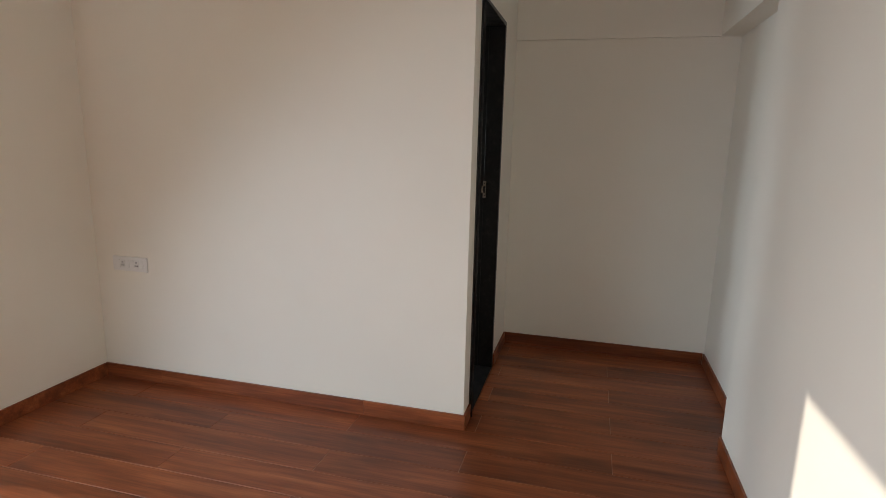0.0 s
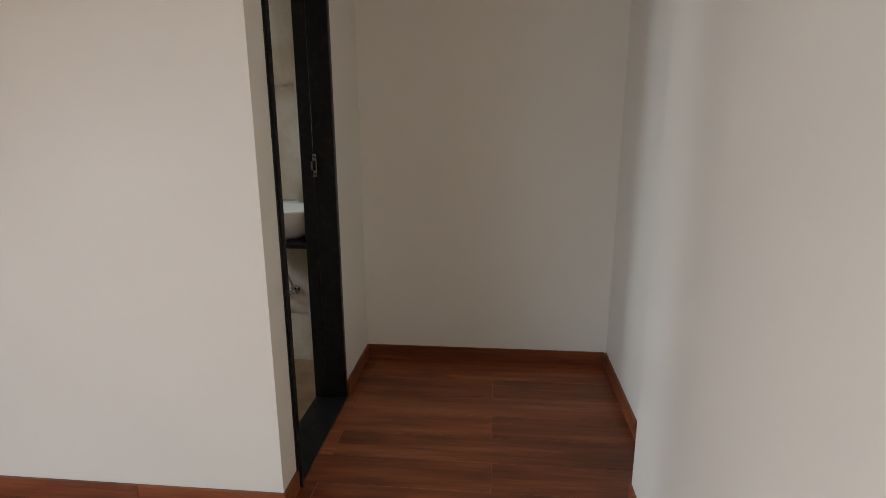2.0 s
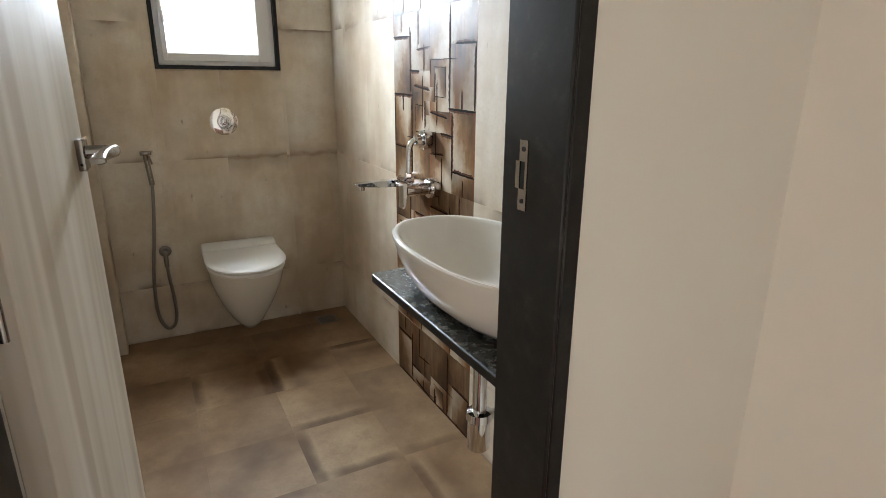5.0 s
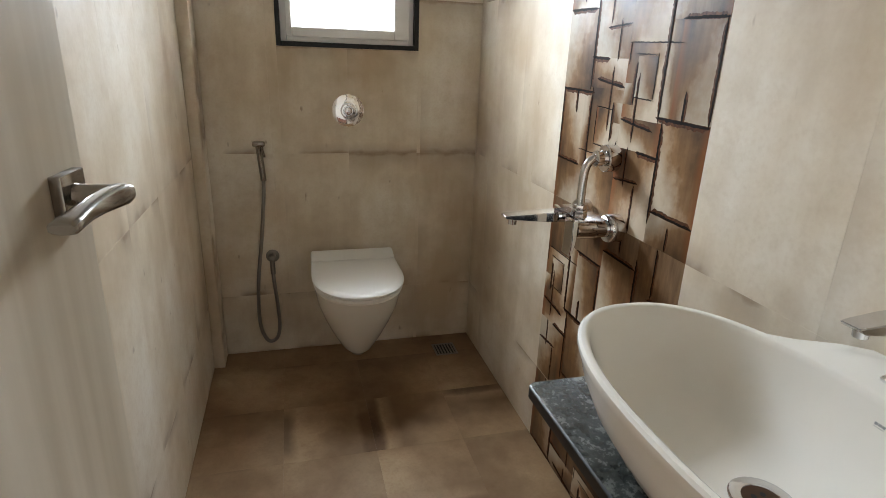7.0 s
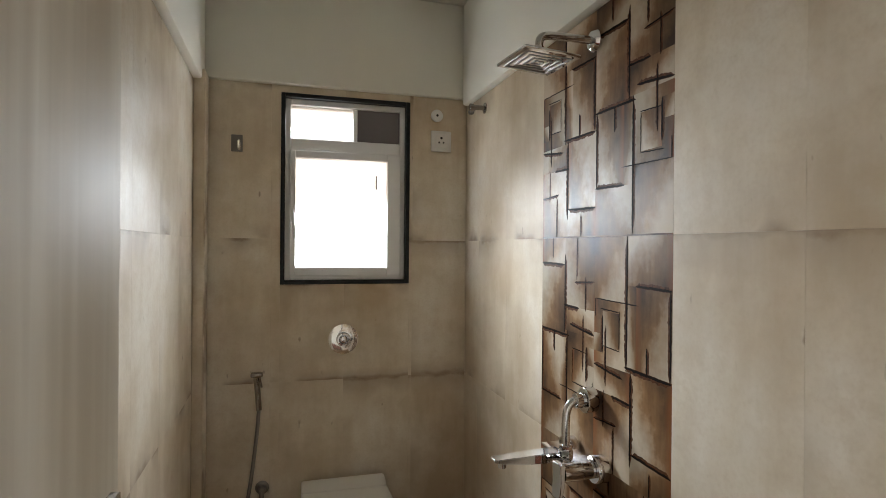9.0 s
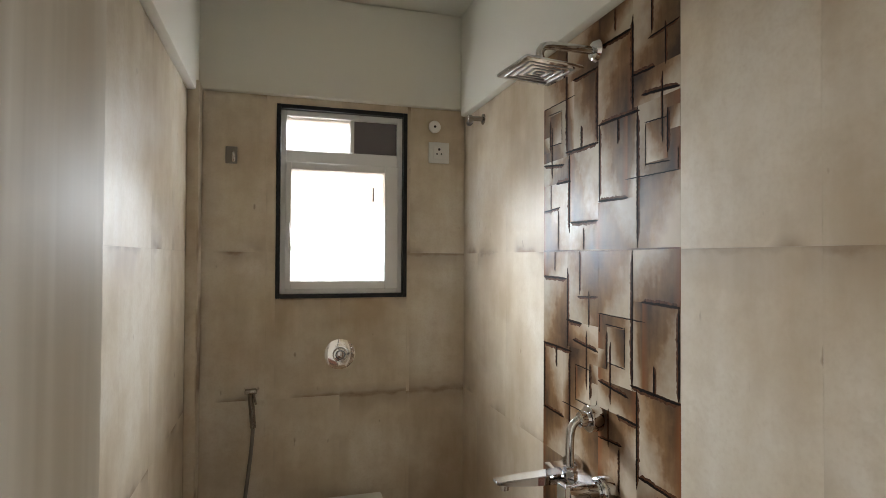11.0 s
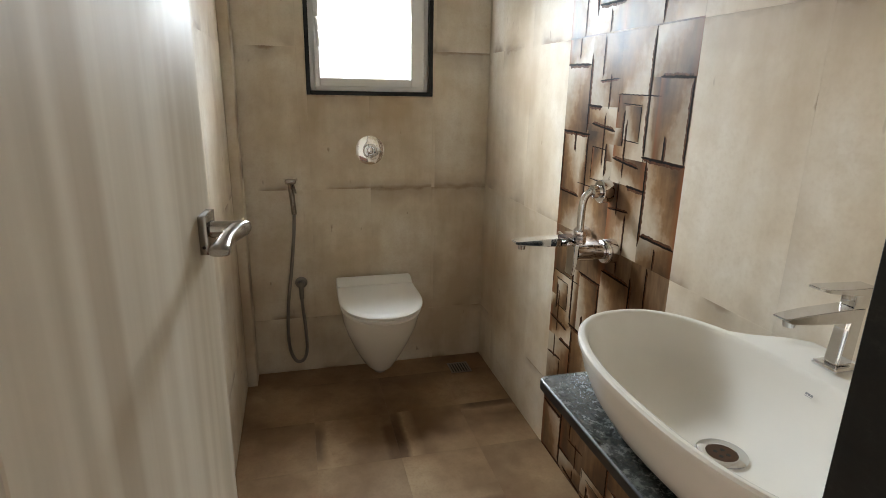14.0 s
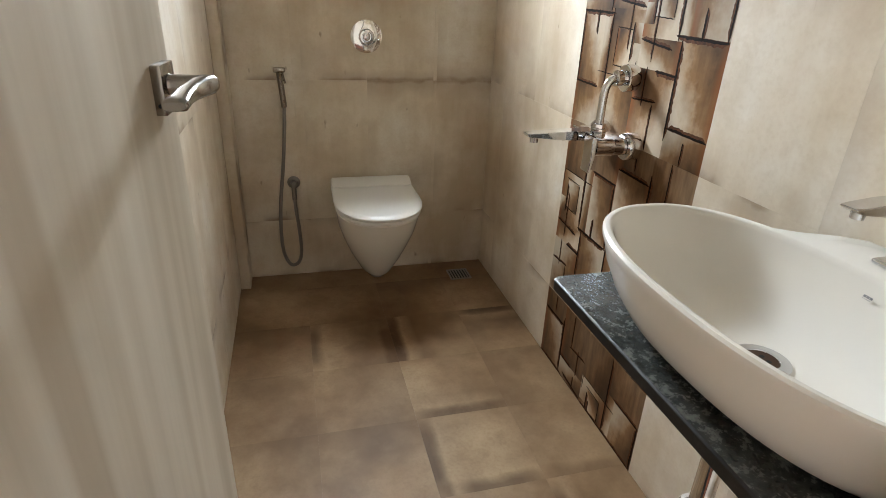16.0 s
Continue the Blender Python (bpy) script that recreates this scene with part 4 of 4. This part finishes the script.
def skirting(x0, y0, x1, y1, side, pieces):
    """Strips along a wall from (x0, y0) to (x1, y1); side is the way that they stand out."""
    d = Vector((x1 - x0, y1 - y0, 0))
    u = d.normalized()
    s = Vector((side[0], side[1], 0))
    at = 0.0
    cuts = sorted(pieces) + [d.length]
    for c in cuts:
        a, e = Vector((x0, y0, 0)) + u * (at + 0.001), Vector((x0, y0, 0)) + u * (c - 0.001)
        bm = bmesh.new()
        lo = [a + s * 0.0005, e + s * 0.0005, e + s * 0.010, a + s * 0.010]
        loft(bm, [[q + Vector((0, 0, 0.0005)) for q in lo], [q + Vector((0, 0, 0.076)) for q in lo]])
        part("skirting_strip", bm, WOODTILE, skirt, "", False)
        at = c


skirting(XW, 0, 0.010, 0, (0, -1), [0.38, -XW - 0.514])
skirting(0, 0, 0, 0.122, (1, 0), [])
skirting(0, 0.799, 0, YP, (1, 0), [])
skirting(0.010, YP, XN - 0.010, YP, (0, -1), [])
skirting(XN, YP - 0.010, XN, YQ, (-1, 0), [0.6])
skirting(XP, YQ, XP, -1.217, (-1, 0), [0.5])
skirting(XP + 0.010, -1.207, XN - 0.010, -1.207, (0, -1), [])
skirting(XN, -1.217, XN, -5.1, (-1, 0), [1.2, 2.4, 3.6])
skirting(XW, -1.0, XW, -0.010, (1, 0), [0.35])

# ---- tiles of the bathroom walls and floor ----
rng = random.Random(4)


def tile_mesh(w, h, t=0.007):
    """A tile on the plane of its local x and y, standing out to +z, with a thin bevel."""
    key = (round(w, 3), round(h, 3))
    if key not in tile_mesh.made:
        bm = bmesh.new()
        r = 0.0002
        loft(bm, [[(0, 0, 0), (w, 0, 0), (w, h, 0), (0, h, 0)], [(0, 0, t - r), (w, 0, t - r), (w, h, t - r), (0, h, t - r)],
                  [(r, r, t), (w - r, r, t), (w - r, h - r, t), (r, h - r, t)]])
        tile_mesh.made[key] = mesh_of("tile", bm, WALLTILE)
    return tile_mesh.made[key]


tile_mesh.made = {}
ZR = (-0.01, 0.258, 0.855, 1.445, 2.043)
G = 0.00012


def lay(parent, origin, ux, uy, cols, rows, skip=(), mat=None, marks=None, gap=G):
    """Tiles between the column and row lines; ux and uy are the wall's right and up."""
    ux, uy = Vector(ux), Vector(uy)
    uz = ux.cross(uy)
    for i, (a, c) in enumerate(zip(cols, cols[1:])):
        for j, (d, e) in enumerate(zip(rows, rows[1:])):
            if any(x0 <= (a + c) / 2 <= x1 and z0 <= (d + e) / 2 <= z1 for x0, x1, z0, z1 in skip):
                continue
            w, h = c - a - 2 * gap, e - d - 2 * gap
            o = Vector(origin) + ux * (a + gap) + uy * (d + gap)
            me = tile_mesh(w, h)
            if mat:
                key = (round(w, 3), round(h, 3), mat.name)
                if key not in tile_mesh.made:
                    tile_mesh.made[key] = me.copy()
                    tile_mesh.made[key].materials[0] = mat
                me = tile_mesh.made[key]
            ob = new("tile", me)
            ob.parent = parent
            for key, value in (marks or {}).get((i, j), {}).items():
                ob[key] = value
            ob.matrix_basis = Matrix.Translation(o) @ Matrix((ux, uy, uz)).transposed().to_4x4()


# north wall: right is +x when facing it from the south; columns by x
nx = [XB, -2.135, -1.835, -1.535, -1.2285, -0.922, -0.612, -0.306, XE]
lay(wall_bn, (0, 1.1995, 0), (1, 0, 0), (0, 0, 1), nx, ZR, skip=((-1.54, -0.92, -1, 3),),
    marks={(5, 2): dict(line_top=0.7), (6, 2): dict(line_top=0.8), (7, 2): dict(line_top=0.6)})
# south wall, seen from the north: right is -x
sx = [-XE, 0.44, 0.74, 1.04, 1.33, 1.63, 1.93, 2.20]
lay(wall_bs, (0, YS - 0.0075, 0), (-1, 0, 0), (0, 0, 1), sx, ZR)
# west wall, seen from the east: right is +y
lay(wall_bw, (XB - 0.0075, 0, 0), (0, 1, 0), (0, 0, 1), [0.116, 0.354, 0.391], ZR[:-1] + (2.075,))
lay(wall_bw, (XB - 0.0075, 0, 0), (0, 1, 0), (0, 0, 1), [0.391, 0.652, 0.933], ZR[:3] + (1.256,),
    marks={(1, 1): dict(line_top=1.0), (1, 2): dict(line_bottom=0.9), (0, 1): dict(line_top=0.15)})
lay(wall_bw, (XB - 0.0075, 0, 0), (0, 1, 0), (0, 0, 1), [0.391, 0.652, 0.933], (2.047, 2.075))
lay(wall_bw, (XB - 0.0075, 0, 0), (0, 1, 0), (0, 0, 1), [0.933, 0.947, YN], ZR[:-1] + (2.075,),
    marks={(1, 1): dict(line_top=1.0), (1, 2): dict(line_top=0.9, line_bottom=0.8), (0, 1): dict(line_top=1.0), (0, 2): dict(line_top=0.9)})
# floor: right is +x, up is +y
fx = [XB, -2.155, -1.855, -1.555, -1.250, -0.947, -0.645, -0.340, XE - 0.006]
fy = [YS, 0.352, 0.652, 0.952, YN]
# the print of each floor tile: bars and brown shades along its edges
FLOORMARKS = {
    (1, 1): dict(shade_y1=0.5, shade_x1=0.3), (1, 2): dict(shade_y0=0.6, shade_x0=0.4), (1, 3): dict(shade_x0=0.3),
    (2, 0): dict(shade_y1=0.45, shade_x0=0.3), (2, 1): dict(bar_y0=0.75, shade_y1=1.0, bar_y1=0.25), (2, 2): dict(bar_y0=1.0, shade_y0=1.0, shade_x0=0.2),
    (2, 3): dict(bar_x0=0.8, shade_x0=0.5, shade_y0=0.25), (3, 0): dict(shade_x0=0.25), (3, 1): dict(shade_y1=0.4, shade_x0=0.15),
    (3, 2): dict(bar_x1=0.85, shade_x1=0.55, shade_y1=0.25), (3, 3): dict(shade_x0=0.45, shade_y0=0.5), (4, 0): dict(shade_y1=0.2, shade_x0=0.3),
    (4, 1): dict(shade_x0=0.5), (4, 2): dict(bar_y0=0.8, shade_y0=0.4, bar_x1=0.7, shade_x1=0.3), (4, 3): dict(shade_y0=0.25, bar_x1=0.3),
    (5, 0): dict(shade_y1=0.4), (5, 1): dict(bar_x0=0.6, shade_y1=0.5), (5, 2): dict(shade_x0=0.4), (5, 3): dict(bar_y0=0.5, shade_x1=0.5), (6, 1): dict(bar_y0=0.7, shade_x1=0.5), (6, 2): dict(shade_y1=0.6)}
lay(floor_b, (0, 0, -0.017), (1, 0, 0), (0, 1, 0), fx, fy, mat=FLOORTILE, marks=FLOORMARKS, gap=0.0001)

# decorative tiles: burnt wood blocks, one drawing turned and mirrored
# patches and burnt strokes of the printed drawing: left, top, right, bottom as shares of the tile
PATCHES = ((0, 0, .47, .27), (.47, 0, 1, .20), (.60, .20, 1, .53), (.47, .20, .60, .53), (0, .27, .47, .55), (.13, .32, .37, .47), (0, .42, .13, .50),
           (0, .55, .52, .67), (.52, .53, 1, .87), (0, .67, .52, 1), (.52, .87, 1, 1))
STROKES = ((.47, 0, .47, .55, 3), (0, .27, .62, .275, 1), (.02, .27, .02, .35, 1), (.10, .31, .37, .315, 1), (.37, .31, .37, .47, 1), (.13, .47, .38, .475, 1),
           (.13, .34, .13, .50, 3), (.18, .38, .18, .64, 2), (0, .56, .42, .585, 3), (.58, .20, 1, .205, 3), (.985, .20, .985, .54, 3), (.72, .43, .72, .54, 3),
           (.44, .53, 1, .535, 4), (.52, .54, .52, .92, 4), (.26, .67, .54, .675, 4), (.53, .87, 1, .875, 4), (.15, .66, .15, .82, 2), (.30, .80, .30, 1, 2), (0, .80, .34, .79, 2), (.76, .90, .76, 1, 2))


def printed(name, pts, y0, y1, mat, base):
    """A thin printed layer on the north wall with the outline pts (x, z)."""
    cx, cz = sum(q[0] for q in pts) / len(pts), sum(q[1] for q in pts) / len(pts)
    bm = bmesh.new()
    loft(bm, [[(px - cx, pz - cz, 0.0) for px, pz in pts], [(px - cx, pz - cz, y0 - y1) for px, pz in pts]])
    ob = new(name, mesh_of(name, bm, mat))
    ob.parent = base
    ob.matrix_basis = Matrix.Translation((cx, y0, cz)) @ Matrix(((1, 0, 0), (0, 0, -1), (0, 1, 0))).to_4x4()
    return ob


def decor_tile(x0, x1, z0, z1, turn):
    xa, xb, top = x0 + G, x1 - G, z1 - G
    bm = bmesh.new()
    box(bm, xa, xb, 1.1928, 1.1995, z0 + G, top)
    base = part("decorative_tile", bm, BLOCK, wall_bn, "glossy brown tile printed with burnt wooden blocks", False)

    def place(u, v):
        if turn:
            u, v = 1 - u, 1 - v
        return xa + u * (xb - xa), max(top - v * 0.594, z0 + G)

    for k, (a, d, c, e) in enumerate(PATCHES):
        (xl, zt), (xr, zb) = place(a, d), place(c, e)
        xl, xr, zb, zt = min(xl, xr), max(xl, xr), min(zb, zt), max(zb, zt)
        if zt - zb < 0.012:
            continue
        lift = 0.0002 if k == 5 or k == 6 else 0.0
        block = printed("block", [(xl, zb), (xr, zb), (xr, zt), (xl, zt)], 1.1928, 1.1925 - lift, BLOCK, base)
        if z1 < 0.9 and zt > top - 0.01:
            block["deep"] = 0.8
    for a, d, c, e, w in STROKES:
        (xs, zs), (xe, ze) = place(a, d), place(c, e)
        ln = math.hypot(xe - xs, ze - zs)
        if ln < 0.012:
            continue
        ux, uz = (xe - xs) / ln, (ze - zs) / ln
        n = max(5, int(ln / 0.0045))
        side = rng.choice((-1, 1))
        thin = 0.0011 if w < 3 else 0.0017
        burn = (0, 0.0008, 0.0018, 0.0030, 0.0038)[w]
        line, halo = ([], []), ([], [])
        run = 0.0
        for q in range(n + 1):
            t = q / n * ln
            run = 0.55 * run + 0.45 * rng.random() ** 1.6
            rag = burn * (run + 0.35 * rng.random())
            fade = min(1.0, 7 * q / n + 0.25, 7 * (1 - q / n) + 0.25)
            wav = rng.uniform(-0.0007, 0.0007)
            wide = (0.0022 + burn * (0.7 + 0.8 * rng.random())) * fade
            for got, off in ((line[0], side * thin * fade + wav), (line[1], -side * (thin + rag) * fade + wav),
                             (halo[0], side * (thin + 0.001) * fade + wav), (halo[1], -side * (thin + rag + wide) * fade + wav)):
                got.append((min(max(xs + ux * t - uz * off, xa), xb), min(max(zs + uz * t + ux * off, z0 + G), top)))
        if w > 1:
            printed("scorch_mark", halo[0] + halo[1][::-1], 1.1923, 1.1921, SCORCH, base)
        printed("burnt_line", line[0] + line[1][::-1], 1.1923, 1.1917, DARKGROUND, base)


for j, (z0, z1) in enumerate(zip(ZR, ZR[1:])):
    for i, (x0, x1) in enumerate(((-1.535, -1.2285), (-1.2285, -0.922))):
        decor_tile(x0, x1, z0, z1, (i + j) % 2 == 0)

# ---- bedroom floor planks ----
def plank_mesh(w, h):
    key = ("plank", round(w, 3), round(h, 3))
    if key not in tile_mesh.made:
        bm = bmesh.new()
        r, t = 0.0012, 0.006
        loft(bm, [[(0, 0, 0), (w, 0, 0), (w, h, 0), (0, h, 0)], [(0, 0, t - r), (w, 0, t - r), (w, h, t - r), (0, h, t - r)],
                  [(r, r, t), (w - r, r, t), (w - r, h - r, t), (r, h - r, t)]])
        tile_mesh.made[key] = mesh_of("plank", bm, WOODTILE)
    return tile_mesh.made[key]


PW, PL = 0.171, 1.22
for row in range(-30, 8):
    ya, yb = -0.006 + row * PW, -0.006 + (row + 1) * PW
    lo, hi = (0.0 if ya > -0.02 else -2.40), 1.40
    start = 0.69 - 4 * PL + (0.0 if row % 2 else -0.63)
    x = start
    while x < hi:
        a, c = max(x, lo), min(x + PL, hi)
        if c - a > 0.02 and ya < YP:
            ob = new("plank", plank_mesh(c - a - 0.0016, yb - ya - 0.0016))
            ob.parent = floor
            ob.location = (a + 0.0008, ya + 0.0008, -0.006)
        x += PL
